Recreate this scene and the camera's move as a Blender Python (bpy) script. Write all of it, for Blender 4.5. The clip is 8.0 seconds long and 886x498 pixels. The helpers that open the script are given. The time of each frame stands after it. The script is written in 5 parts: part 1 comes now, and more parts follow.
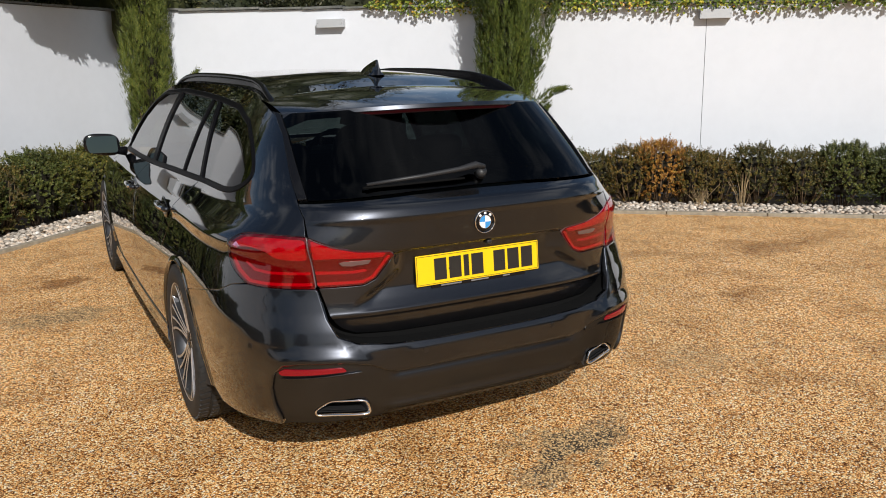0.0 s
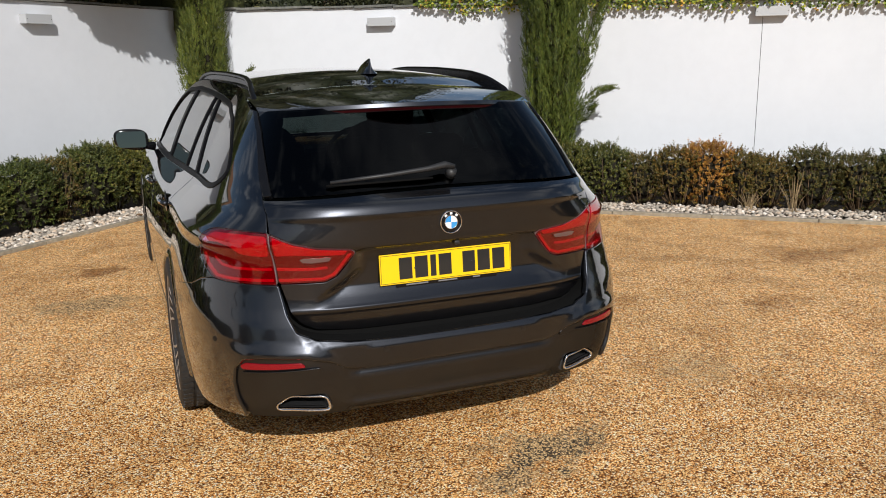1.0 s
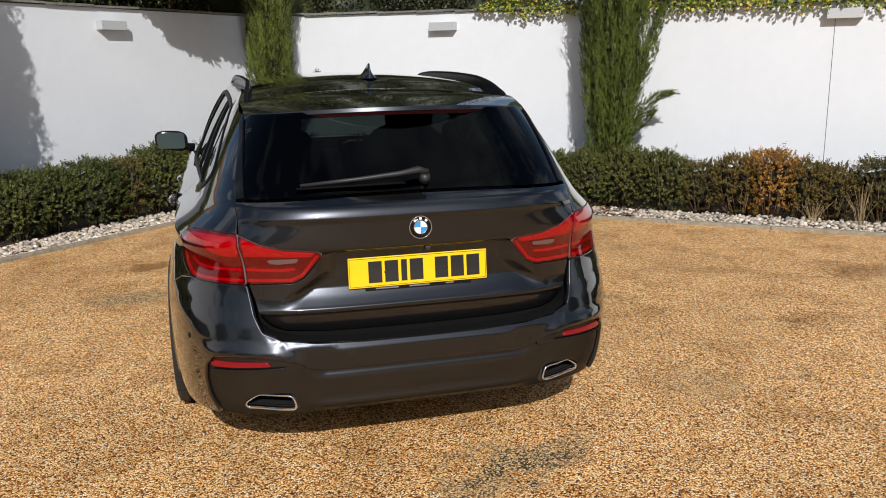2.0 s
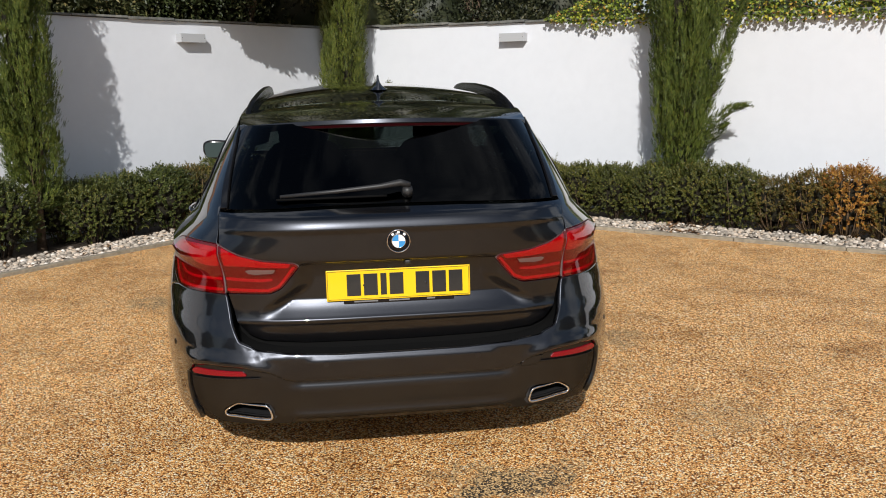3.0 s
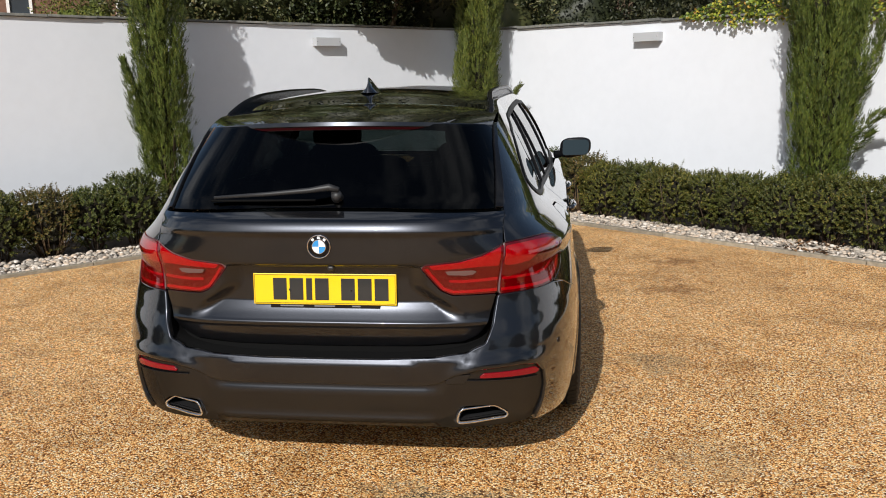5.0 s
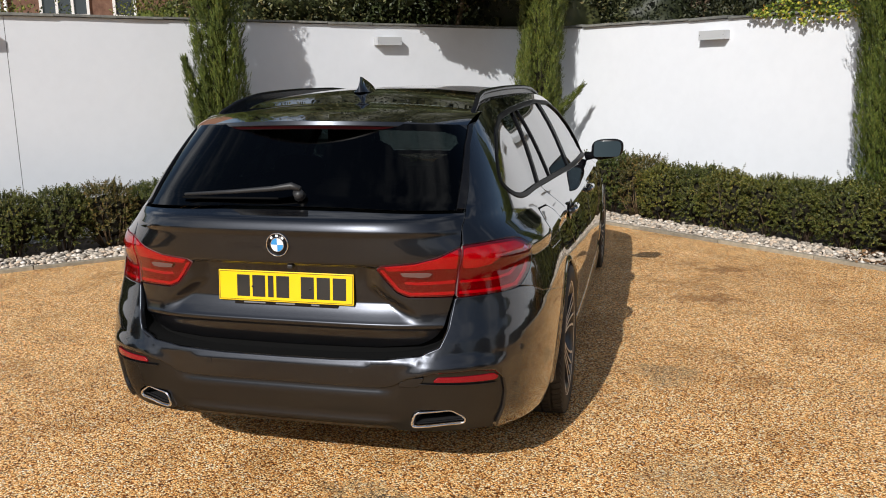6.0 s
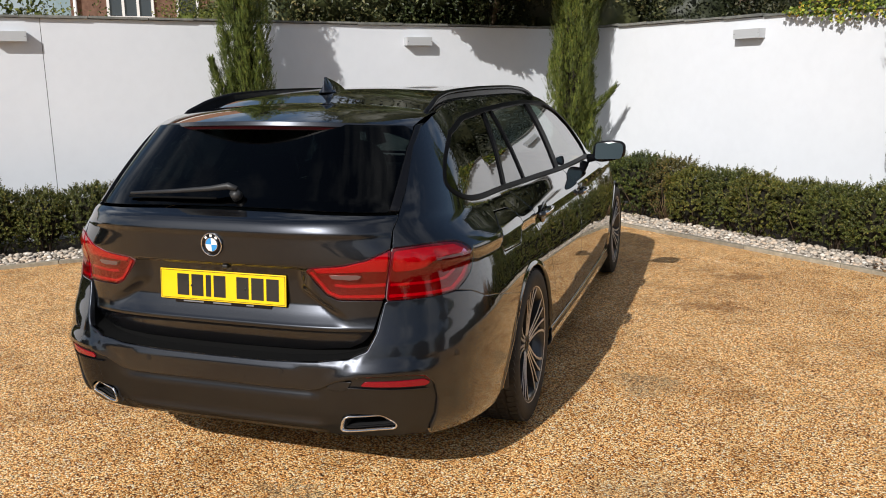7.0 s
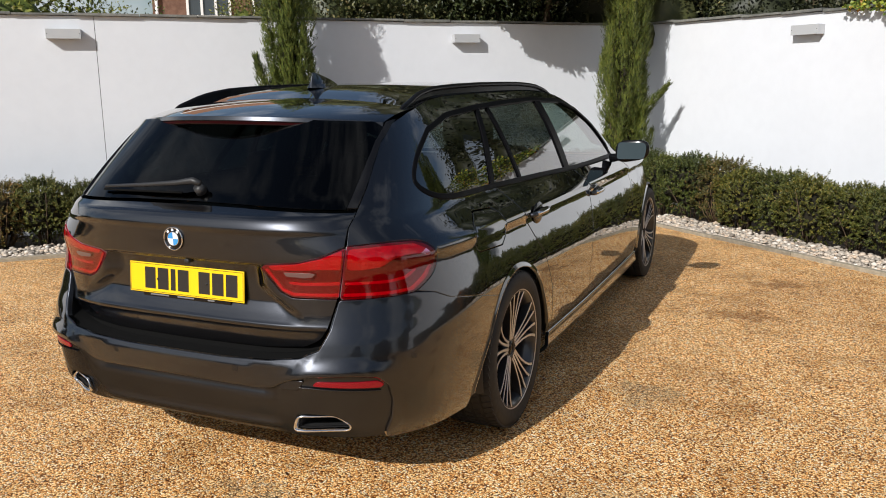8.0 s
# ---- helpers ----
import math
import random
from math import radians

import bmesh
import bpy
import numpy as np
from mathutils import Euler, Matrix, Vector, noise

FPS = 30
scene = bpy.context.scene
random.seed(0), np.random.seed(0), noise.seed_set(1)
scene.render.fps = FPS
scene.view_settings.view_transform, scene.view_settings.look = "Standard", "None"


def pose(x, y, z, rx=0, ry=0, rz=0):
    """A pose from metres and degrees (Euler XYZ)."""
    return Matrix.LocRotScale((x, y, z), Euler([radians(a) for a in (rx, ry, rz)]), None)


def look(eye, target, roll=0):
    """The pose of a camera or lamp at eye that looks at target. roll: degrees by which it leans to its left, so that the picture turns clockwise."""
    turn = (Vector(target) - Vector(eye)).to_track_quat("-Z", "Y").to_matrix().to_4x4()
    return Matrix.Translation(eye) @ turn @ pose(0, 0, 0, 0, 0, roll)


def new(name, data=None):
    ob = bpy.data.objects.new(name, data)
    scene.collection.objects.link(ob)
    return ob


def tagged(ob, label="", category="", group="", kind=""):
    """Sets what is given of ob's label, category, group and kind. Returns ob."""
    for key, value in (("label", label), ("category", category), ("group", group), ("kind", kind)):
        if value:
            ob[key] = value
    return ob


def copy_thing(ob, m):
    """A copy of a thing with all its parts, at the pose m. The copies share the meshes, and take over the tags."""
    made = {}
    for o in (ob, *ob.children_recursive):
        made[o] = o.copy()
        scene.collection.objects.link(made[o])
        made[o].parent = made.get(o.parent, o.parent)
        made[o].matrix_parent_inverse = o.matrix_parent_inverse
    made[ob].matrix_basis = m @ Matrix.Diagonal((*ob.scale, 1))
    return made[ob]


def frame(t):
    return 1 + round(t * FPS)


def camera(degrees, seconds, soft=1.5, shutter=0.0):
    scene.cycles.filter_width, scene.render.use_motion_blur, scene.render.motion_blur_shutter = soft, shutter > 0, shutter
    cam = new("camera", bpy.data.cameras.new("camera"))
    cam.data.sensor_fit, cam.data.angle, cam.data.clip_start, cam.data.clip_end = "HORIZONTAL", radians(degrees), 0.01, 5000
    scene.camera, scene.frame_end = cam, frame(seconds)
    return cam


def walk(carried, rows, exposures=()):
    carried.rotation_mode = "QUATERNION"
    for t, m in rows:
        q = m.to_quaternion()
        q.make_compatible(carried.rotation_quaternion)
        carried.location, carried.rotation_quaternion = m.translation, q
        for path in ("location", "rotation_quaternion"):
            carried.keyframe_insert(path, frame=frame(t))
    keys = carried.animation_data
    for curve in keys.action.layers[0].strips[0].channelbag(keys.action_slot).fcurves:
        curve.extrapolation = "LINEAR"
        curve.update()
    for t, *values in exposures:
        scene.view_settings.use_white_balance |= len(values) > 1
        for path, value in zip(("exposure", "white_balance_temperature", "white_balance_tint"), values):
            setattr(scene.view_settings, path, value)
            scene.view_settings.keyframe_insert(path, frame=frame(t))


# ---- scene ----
cam = camera(56.5, 8.0, soft=1.0)
PATH = [
    (0, (-1.468, -3.54, 1.515), (-0.578, -1.807, 1.061), -1.1),
    (0.5, (-1.277, -3.625, 1.512), (-0.477, -1.85, 1.055), -1.0),
    (1, (-1.086, -3.702, 1.512), (-0.375, -1.889, 1.057), -1.0),
    (1.5, (-0.868, -3.786, 1.51), (-0.262, -1.934, 1.059), -1.0),
    (3, (-0.209, -3.857, 1.503), (0.041, -1.917, 1.09), -1.0),
    (3.5, (0.045, -3.874, 1.505), (0.165, -1.918, 1.104), -1.0),
    (4, (0.283, -3.824, 1.49), (0.282, -1.865, 1.087), -0.9),
    (4.5, (0.528, -3.779, 1.491), (0.408, -1.824, 1.089), -1.0),
    (6, (1.251, -3.61, 1.484), (0.771, -1.71, 1.085), -0.9),
    (6.5, (1.461, -3.518, 1.478), (0.899, -1.64, 1.081), -0.8),
    (7, (1.687, -3.431, 1.477), (1.049, -1.577, 1.081), -0.9),
    (7.5, (1.865, -3.311, 1.461), (1.143, -1.488, 1.062), -0.7),
    (8, (2.041, -3.204, 1.46), (1.224, -1.421, 1.063), -0.7),
]
walk(cam, [(t, look(eye, target, roll)) for t, eye, target, roll in PATH],
     [(0.0, .23), (3.0, .22), (4.5, .28), (6.5, .34), (8.0, .40)])

# ---- light ----
SUN = Vector((-.28, -1.5, 1.0)).normalized()          # towards the sun: behind the camera's first place, low
world = bpy.data.worlds.new("world")
scene.world = world
world.use_nodes = True
wn = world.node_tree.nodes
sky = wn.new("ShaderNodeTexSky")
sky.sky_type, sky.sun_disc = "NISHITA", False
sky.sun_elevation, sky.sun_rotation = math.asin(SUN.z), math.atan2(SUN.x, SUN.y)
sky.air_density, sky.dust_density, sky.ozone_density = 1.0, 1.2, 1.2
# broken bright cloud all over the sky
cloud, cover, over = wn.new("ShaderNodeTexNoise"), wn.new("ShaderNodeValToRGB"), wn.new("ShaderNodeMix")
cloud.inputs["Scale"].default_value, cloud.inputs["Detail"].default_value, cloud.inputs["Roughness"].default_value = 2.6, 7.0, .58
cover.color_ramp.elements[0].position, cover.color_ramp.elements[1].position = .47, .66
over.data_type = "RGBA"
over.inputs[7].default_value = (9.0, 9.3, 9.8, 1)
for a, b in ((cloud.outputs["Fac"], cover.inputs["Fac"]), (cover.outputs["Color"], over.inputs[0]), (sky.outputs["Color"], over.inputs[6]), (over.outputs[2], wn["Background"].inputs["Color"])):
    world.node_tree.links.new(a, b)
wn["Background"].inputs["Strength"].default_value = 0.06
sun_data = bpy.data.lights.new("sun", "SUN")
sun_data.energy, sun_data.angle, sun_data.color = 3.6, radians(.55), (1.0, .975, .94)
new("sun", sun_data).matrix_world = look(SUN * 30, (0, 0, 0))


# ---- materials ----
def material(name, colour=(.5, .5, .5), rough=.5, metal=0.0, coat=0.0, spec=.5):
    m = bpy.data.materials.new(name)
    m.use_nodes = True
    p = m.node_tree.nodes["Principled BSDF"]
    p.inputs["Base Color"].default_value = (*colour, 1)
    p.inputs["Roughness"].default_value, p.inputs["Metallic"].default_value = rough, metal
    p.inputs["Coat Weight"].default_value, p.inputs["Coat Roughness"].default_value = coat, .02
    p.inputs["Specular IOR Level"].default_value = spec
    return m


def node(m, kind, **values):
    n = m.node_tree.nodes.new("ShaderNode" + kind)
    for key, value in values.items():
        n.inputs[key.replace("_", " ")].default_value = value
    return n


def wire(m, a, b):
    m.node_tree.links.new(a, b)


def bsdf(m):
    return m.node_tree.nodes["Principled BSDF"]


def ramp(m, factor, stops, smooth=True):
    r = m.node_tree.nodes.new("ShaderNodeValToRGB")
    r.color_ramp.interpolation = "LINEAR" if smooth else "CONSTANT"
    while len(r.color_ramp.elements) < len(stops):
        r.color_ramp.elements.new(.5)
    for e, (at, c) in zip(r.color_ramp.elements, stops):
        e.position, e.color = at, (*c, 1)
    wire(m, factor, r.inputs["Fac"])
    return r.outputs["Color"]


def place(m):
    return m.node_tree.nodes.new("ShaderNodeNewGeometry").outputs["Position"]


def noisy(m, scale, detail=4.0, rough=.55, at=None):
    n = node(m, "TexNoise", Scale=scale, Detail=detail, Roughness=rough)
    wire(m, at or place(m), n.inputs["Vector"])
    return n.outputs["Fac"]


def mixed(m, factor, a, b, how="MIX"):
    n = m.node_tree.nodes.new("ShaderNodeMix")
    n.data_type, n.blend_type = "RGBA", how
    for value, slot in ((factor, n.inputs[0]), (a, n.inputs[6]), (b, n.inputs[7])):
        if isinstance(value, (int, float)):
            slot.default_value = value
        elif isinstance(value, tuple):
            slot.default_value = (*value, 1)
        else:
            wire(m, value, slot)
    return n.outputs[2]


def relief(m, height, strength, distance):
    b = node(m, "Bump", Strength=strength, Distance=distance)
    wire(m, height, b.inputs["Height"])
    wire(m, b.outputs["Normal"], bsdf(m).inputs["Normal"])


def island(m):
    return m.node_tree.nodes.new("ShaderNodeNewGeometry").outputs["Random Per Island"]


def per_object(m):
    return m.node_tree.nodes.new("ShaderNodeObjectInfo").outputs["Random"]


def leafy(name, stops, rough=.5):
    """Leaves, each with a tint of its own."""
    m = material(name, rough=rough, spec=.35)
    c = ramp(m, island(m), stops)
    patches = ramp(m, noisy(m, 5.0, 2), [(.35, (.72, .72, .72)), (.68, (1.2, 1.15, 1.0))])
    each = ramp(m, per_object(m), [(0, (.78, .86, .80)), (.5, (1, 1, 1)), (1, (1.35, 1.15, .95))])
    wire(m, mixed(m, 1.0, mixed(m, 1.0, c, patches, "MULTIPLY"), each, "MULTIPLY"), bsdf(m).inputs["Base Color"])
    return m


def gravel_material():
    m = material("resin_bound_gravel", rough=.66, spec=.16)
    cells = node(m, "TexVoronoi", Scale=150.0, Randomness=1.0)
    wire(m, place(m), cells.inputs["Vector"])
    tone = node(m, "SeparateColor")
    wire(m, cells.outputs["Color"], tone.inputs[0])
    stones = ramp(m, tone.outputs[0], [(0.0, (.05, .020, .008)), (.13, (.30, .120, .034)), (.34, (.80, .38, .115)),
                                       (.60, (.95, .545, .205)), (.80, (.98, .72, .35)), (.93, (.99, .86, .58)), (1.0, (1.0, .93, .76))])
    broad = ramp(m, noisy(m, .55, 5, .6), [(.30, (.80, .76, .72)), (.50, (1, 1, 1)), (.72, (1.10, 1.08, 1.06))])
    base = mixed(m, 1.0, stones, broad, "MULTIPLY")
    blotch = ramp(m, noisy(m, 2.6, 6, .65), [(.36, (.82, .78, .73)), (.52, (1.1, 1.1, 1.1))])
    base = mixed(m, 1.0, base, blotch, "MULTIPLY")
    # stones darken towards their edges: crevice shade put into the colour
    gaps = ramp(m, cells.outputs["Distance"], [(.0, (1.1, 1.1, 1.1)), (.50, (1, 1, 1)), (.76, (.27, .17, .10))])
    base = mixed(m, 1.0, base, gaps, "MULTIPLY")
    # worn patches, where the dark grit under the stones shows, and old damp stains
    for x, y, r, stretch, dark, grit in ((.40, -1.06, .50, .62, .95, 1), (.16, -1.22, .34, .6, .8, 1), (-1.35, 1.85, .6, .6, .8, 1), (-1.28, 2.75, .36, .7, .85, 0), (1.68, 2.12, .46, .55, .7, 0),
                                         (1.85, 3.05, .34, .7, .7, 0), (3.70, .9, .7, .5, .5, 0), (1.35, .55, .35, .8, .55, 1), (1.45, -.62, .5, .7, .4, 1), (2.6, .1, .5, .5, .45, 0)):
        shift = m.node_tree.nodes.new("ShaderNodeVectorMath")
        shift.operation = "SUBTRACT"
        shift.inputs[1].default_value = (x, y, 0)
        wire(m, place(m), shift.inputs[0])
        size = m.node_tree.nodes.new("ShaderNodeVectorMath")
        size.operation = "MULTIPLY"
        size.inputs[1].default_value = (.5 / r, .5 / (r * stretch), 1)
        wire(m, shift.outputs[0], size.inputs[0])
        far = m.node_tree.nodes.new("ShaderNodeVectorMath")
        far.operation = "LENGTH"
        wire(m, size.outputs[0], far.inputs[0])
        edge = m.node_tree.nodes.new("ShaderNodeMath")
        edge.operation = "MULTIPLY_ADD"
        wire(m, noisy(m, 7.0, 6, .7), edge.inputs[0])
        edge.inputs[1].default_value = 1.15
        wire(m, far.outputs["Value"], edge.inputs[2])
        inside = ramp(m, edge.outputs[0], [(.72, (dark,) * 3), (.88, (0, 0, 0))])
        if grit:
            bare = ramp(m, tone.outputs[1], [(.0, (.018, .016, .014)), (.46, (.075, .064, .050)), (.56, (.50, .30, .12)), (1.0, (.88, .62, .32))])
            base = mixed(m, inside, base, bare)
        else:
            base = mixed(m, inside, base, mixed(m, 1.0, base, (.42, .33, .25), "MULTIPLY"))
    wire(m, base, bsdf(m).inputs["Base Color"])
    up = node(m, "Math")
    up.operation = "SUBTRACT"
    up.inputs[0].default_value = 1.0
    wire(m, cells.outputs["Distance"], up.inputs[1])
    both = node(m, "Math")
    both.operation = "MULTIPLY_ADD"
    wire(m, tone.outputs[2], both.inputs[0])
    both.inputs[1].default_value = .5
    wire(m, up.outputs[0], both.inputs[2])
    relief(m, both.outputs[0], 1.0, .0036)
    return m


def render_material():
    """White painted render: faint trowel marks, slight grime under the coping."""
    m = material("white_painted_render", rough=.75, spec=.25)
    c = ramp(m, noisy(m, 1.3, 5), [(.3, (.648, .668, .704)), (.7, (.678, .698, .734))])
    fine = ramp(m, noisy(m, 9.0, 5), [(.35, (.98, .98, .98)), (.6, (1, 1, 1))])
    wire(m, mixed(m, 1.0, c, fine, "MULTIPLY"), bsdf(m).inputs["Base Color"])
    relief(m, noisy(m, 60.0, 6, .65), .09, .004)
    return m


def stone_material(name, stops, scale=30.0, bump=.4, rough=.8, vary=True):
    m = material(name, rough=rough, spec=.3)
    c = ramp(m, noisy(m, scale, 6, .65), stops)
    if vary:
        each = ramp(m, per_object(m), [(0, (.78, .78, .78)), (1, (1.15, 1.13, 1.1))])
        c = mixed(m, 1.0, c, each, "MULTIPLY")
    wire(m, c, bsdf(m).inputs["Base Color"])
    relief(m, noisy(m, scale * 2, 6, .7), bump, .004)
    return m


GRAVEL = gravel_material()
WALL = render_material()
KERB = stone_material("concrete_edging", [(.3, (.20, .175, .13)), (.55, (.29, .255, .195)), (.75, (.38, .34, .265))], 25)
COPING = stone_material("slate_coping", [(.3, (.10, .105, .10)), (.6, (.19, .19, .175)), (.8, (.27, .265, .24))], 14)
SOIL = stone_material("dark_soil", [(.3, (.022, .016, .011)), (.6, (.05, .036, .024)), (.8, (.10, .075, .05))], 40, .8, .95, False)
PEBBLE = material("pebble", rough=.7, spec=.3)
wire(PEBBLE, mixed(PEBBLE, 1.0, ramp(PEBBLE, island(PEBBLE), [(0, (.20, .17, .14)), (.3, (.40, .355, .30)), (.6, (.55, .475, .39)), (.82, (.58, .44, .32)), (1, (.80, .75, .68))]),
                   ramp(PEBBLE, noisy(PEBBLE, 60.0, 4), [(.3, (.8, .8, .8)), (.7, (1.1, 1.1, 1.1))]), "MULTIPLY"), bsdf(PEBBLE).inputs["Base Color"])
ALUMINIUM = material("grey_painted_aluminium", (.50, .51, .52), .42, .25)
DARK = material("black_gap", (.006, .006, .006), .9, 0, 0, .05)
BARK = stone_material("bark", [(.3, (.05, .033, .02)), (.6, (.13, .09, .06)), (.8, (.22, .16, .11))], 30, .8, .9, False)
BOX_LEAF = leafy("box_leaf", [(0, (.038, .054, .013)), (.45, (.072, .090, .021)), (.85, (.118, .130, .030)), (1, (.20, .17, .05))], .5)
BRONZE_LEAF = leafy("bronzed_leaf", [(0, (.045, .050, .013)), (.4, (.082, .080, .020)), (.75, (.135, .105, .030)), (1, (.22, .13, .04))], .5)
RUST_LEAF = leafy("rusty_leaf", [(0, (.16, .065, .014)), (.4, (.36, .155, .030)), (.8, (.46, .22, .042)), (1, (.36, .25, .06))], .5)
CYPRESS_LEAF = leafy("cypress_leaf", [(0, (.050, .074, .014)), (.4, (.088, .118, .022)), (.85, (.135, .160, .032)), (1, (.20, .19, .045))], .5)
IVY_LEAF = leafy("ivy_leaf", [(0, (.03, .06, .012)), (.45, (.10, .16, .025)), (.75, (.24, .30, .04)), (.92, (.45, .42, .07)), (1, (.42, .20, .05))], .42)
# near-black for the plant cores: their inner shade is put into the colour
SHADE = stone_material("painted_core_shade", [(.4, (.008, .007, .004)), (.6, (.022, .019, .010)), (.75, (.045, .038, .018))], 60, 1.0, .95, False)
# dark evergreen leaves; on the corner tree the colour also stands for shade
DARK_LEAF = leafy("dark_leaf_and_shade", [(0, (.010, .015, .007)), (.5, (.024, .030, .013)), (.85, (.045, .050, .024)), (1, (.08, .075, .04))], .5)
OAK_LEAF = leafy("oak_leaf", [(0, (.018, .026, .010)), (.5, (.050, .062, .024)), (.85, (.11, .12, .055)), (1, (.20, .18, .09))], .45)
FALLEN_LEAF = leafy("fallen_leaf", [(0, (.06, .03, .015)), (.5, (.15, .075, .035)), (1, (.26, .15, .08))], .6)
DRY_BARK = stone_material("dry_brown_stem", [(.3, (.11, .07, .04)), (.7, (.24, .16, .09))], 40, .5, .9, False)
STRAW = material("dry_stems", (.36, .26, .14), .8)
BRICK = stone_material("red_brick", [(.35, (.15, .080, .056)), (.6, (.22, .125, .088)), (.8, (.29, .18, .13))], 6)
TILE = stone_material("clay_tile", [(.3, (.16, .085, .055)), (.6, (.27, .14, .085)), (.8, (.34, .20, .13))], 8)
PAINT_WHITE = material("white_window_paint", (.8, .8, .79), .45)
PANE = material("house_pane", (.05, .06, .07), .06, 0, 0, .8)


# ---- mesh helpers ----
def part(name, bm, mat, parent=None, label="", smooth=False):
    """Links a bmesh as one mesh object, under a thing or a part."""
    me = bpy.data.meshes.new(name)
    bm.normal_update()
    bm.to_mesh(me)
    bm.free()
    return linked(name, me, mat, parent, label, smooth)


def linked(name, me, mat, parent=None, label="", smooth=False):
    if mat and not me.materials:
        me.materials.append(mat)
    if smooth:
        me.polygons.foreach_set("use_smooth", [True] * len(me.polygons))
    ob = new(name, me)
    if parent:
        ob.parent = parent
    if label:
        ob["label"] = label
    return ob


def raw(name, verts, faces, mat, parent=None, label="", smooth=False):
    me = bpy.data.meshes.new(name)
    me.from_pydata([tuple(v) for v in verts], [], [tuple(f) for f in faces])
    return linked(name, me, mat, parent, label, smooth)


def thing(name, label, category, group="", at=None):
    ob = tagged(new(name), label, category, group)
    ob.empty_display_size = .1
    if at is not None:
        ob.matrix_basis = at
    return ob


def box(bm, size, m=Matrix(), bevel=0.0):
    r = bmesh.ops.create_cube(bm, size=1, matrix=m @ Matrix.Diagonal((*size, 1)))
    if bevel:
        bmesh.ops.bevel(bm, geom=list({e for v in r["verts"] for e in v.link_edges}), offset=bevel, segments=2, affect="EDGES", profile=.5)
    return bm


def tube(bm, points, radii, sides=8, closed_ends=True):
    """A tapered round bar along points."""
    rings, points = [], [Vector(p) for p in points]
    for i, p in enumerate(points):
        along = (points[min(i + 1, len(points) - 1)] - points[max(i - 1, 0)]).normalized()
        side = along.cross(Vector((0, 0, 1)))
        side = side.normalized() if side.length > .05 else Vector((1, 0, 0))
        up = side.cross(along)
        r = radii[i] if isinstance(radii, (list, tuple)) else radii
        rings.append([bm.verts.new(p + r * (math.cos(k * 2 * math.pi / sides) * side + math.sin(k * 2 * math.pi / sides) * up)) for k in range(sides)])
    for a, b in zip(rings, rings[1:]):
        for k in range(sides):
            bm.faces.new((a[k], a[(k + 1) % sides], b[(k + 1) % sides], b[k]))
    if closed_ends:
        bm.faces.new(rings[0][::-1])
        bm.faces.new(rings[-1])
    return bm


def leaves(name, at, along, face, length, width, mat, parent=None, label="", fold=.25):
    """Many small leaves, each two folded triangles pairs, from arrays of places, directions, facings and sizes."""
    along = along / np.linalg.norm(along, axis=1, keepdims=True)
    side = np.cross(along, face)
    side /= np.linalg.norm(side, axis=1, keepdims=True) + 1e-9
    up = np.cross(side, along)
    n = len(at)
    length, width = np.broadcast_to(length, n)[:, None], np.broadcast_to(width, n)[:, None]
    v = np.stack([at, at + along * length * .5 + side * width * .5 + up * width * fold, at + along * length, at + along * length * .5 - side * width * .5 + up * width * fold], 1).reshape(-1, 3)
    b = np.arange(n)[:, None] * 4
    f = np.concatenate([b + [0, 1, 2], b + [0, 2, 3]], 1).reshape(-1, 3)
    me = bpy.data.meshes.new(name)
    me.vertices.add(len(v))
    me.vertices.foreach_set("co", v.ravel())
    me.loops.add(f.size)
    me.loops.foreach_set("vertex_index", f.ravel())
    me.polygons.add(len(f))
    me.polygons.foreach_set("loop_start", np.arange(len(f)) * 3)
    me.update(calc_edges=True)
    me.validate()
    return linked(name, me, mat, parent, label)


def pchip(xs, ys):
    """A smooth monotone curve through knots."""
    xs, ys = np.array(xs, float), np.array(ys, float)
    h, d = np.diff(xs), np.diff(ys) / np.diff(xs)
    m = np.zeros(len(xs))
    for i in range(1, len(xs) - 1):
        if d[i - 1] * d[i] > 0:
            w1, w2 = 2 * h[i] + h[i - 1], h[i] + 2 * h[i - 1]
            m[i] = (w1 + w2) / (w1 / d[i - 1] + w2 / d[i])
    m[0], m[-1] = d[0], d[-1]

    def at(x):
        x = min(max(x, xs[0]), xs[-1])
        i = min(max(int(np.searchsorted(xs, x)) - 1, 0), len(h) - 1)
        t = (x - xs[i]) / h[i]
        return float((1 + 2 * t) * (1 - t) ** 2 * ys[i] + t * (1 - t) ** 2 * h[i] * m[i] + t * t * (3 - 2 * t) * ys[i + 1] + t * t * (t - 1) * h[i] * m[i + 1])
    return at


# ---- the yard: two walls that meet at a corner, a planted bed along each, gravel in front ----
CORNER = Vector((-.150, 7.267, 0))
SIDES = {"east": (Vector((.774, -.633, 0)).normalized(), Vector((-.633, -.774, 0)).normalized(), 1.15),
         "west": (Vector((-.712, -.702, 0)).normalized(), Vector((.702, -.712, 0)).normalized(), 1.25)}


def spot(side, s, off, z=0.0):
    """A place by the distance along a wall from the corner, and the distance in front of its face."""
    along, out, _ = SIDES[side]
    return CORNER + along * s + out * off + Vector((0, 0, z))


def turned(side):
    """The turn that brings x along a wall, and -y out of its face."""
    along, out, _ = SIDES[side]
    x = along if side == "east" else -along
    m = Matrix.Identity(4)
    m.col[0][:3], m.col[1][:3], m.col[2][:3] = x, -out, (0, 0, 1)
    return m


def at_wall(side, s, off, z=0.0):
    return Matrix.Translation(spot(side, s, off, z)) @ turned(side)


def wall_top(side, s):
    return 2.105 - .016 * s if side == "east" else 2.105 + .004 * s


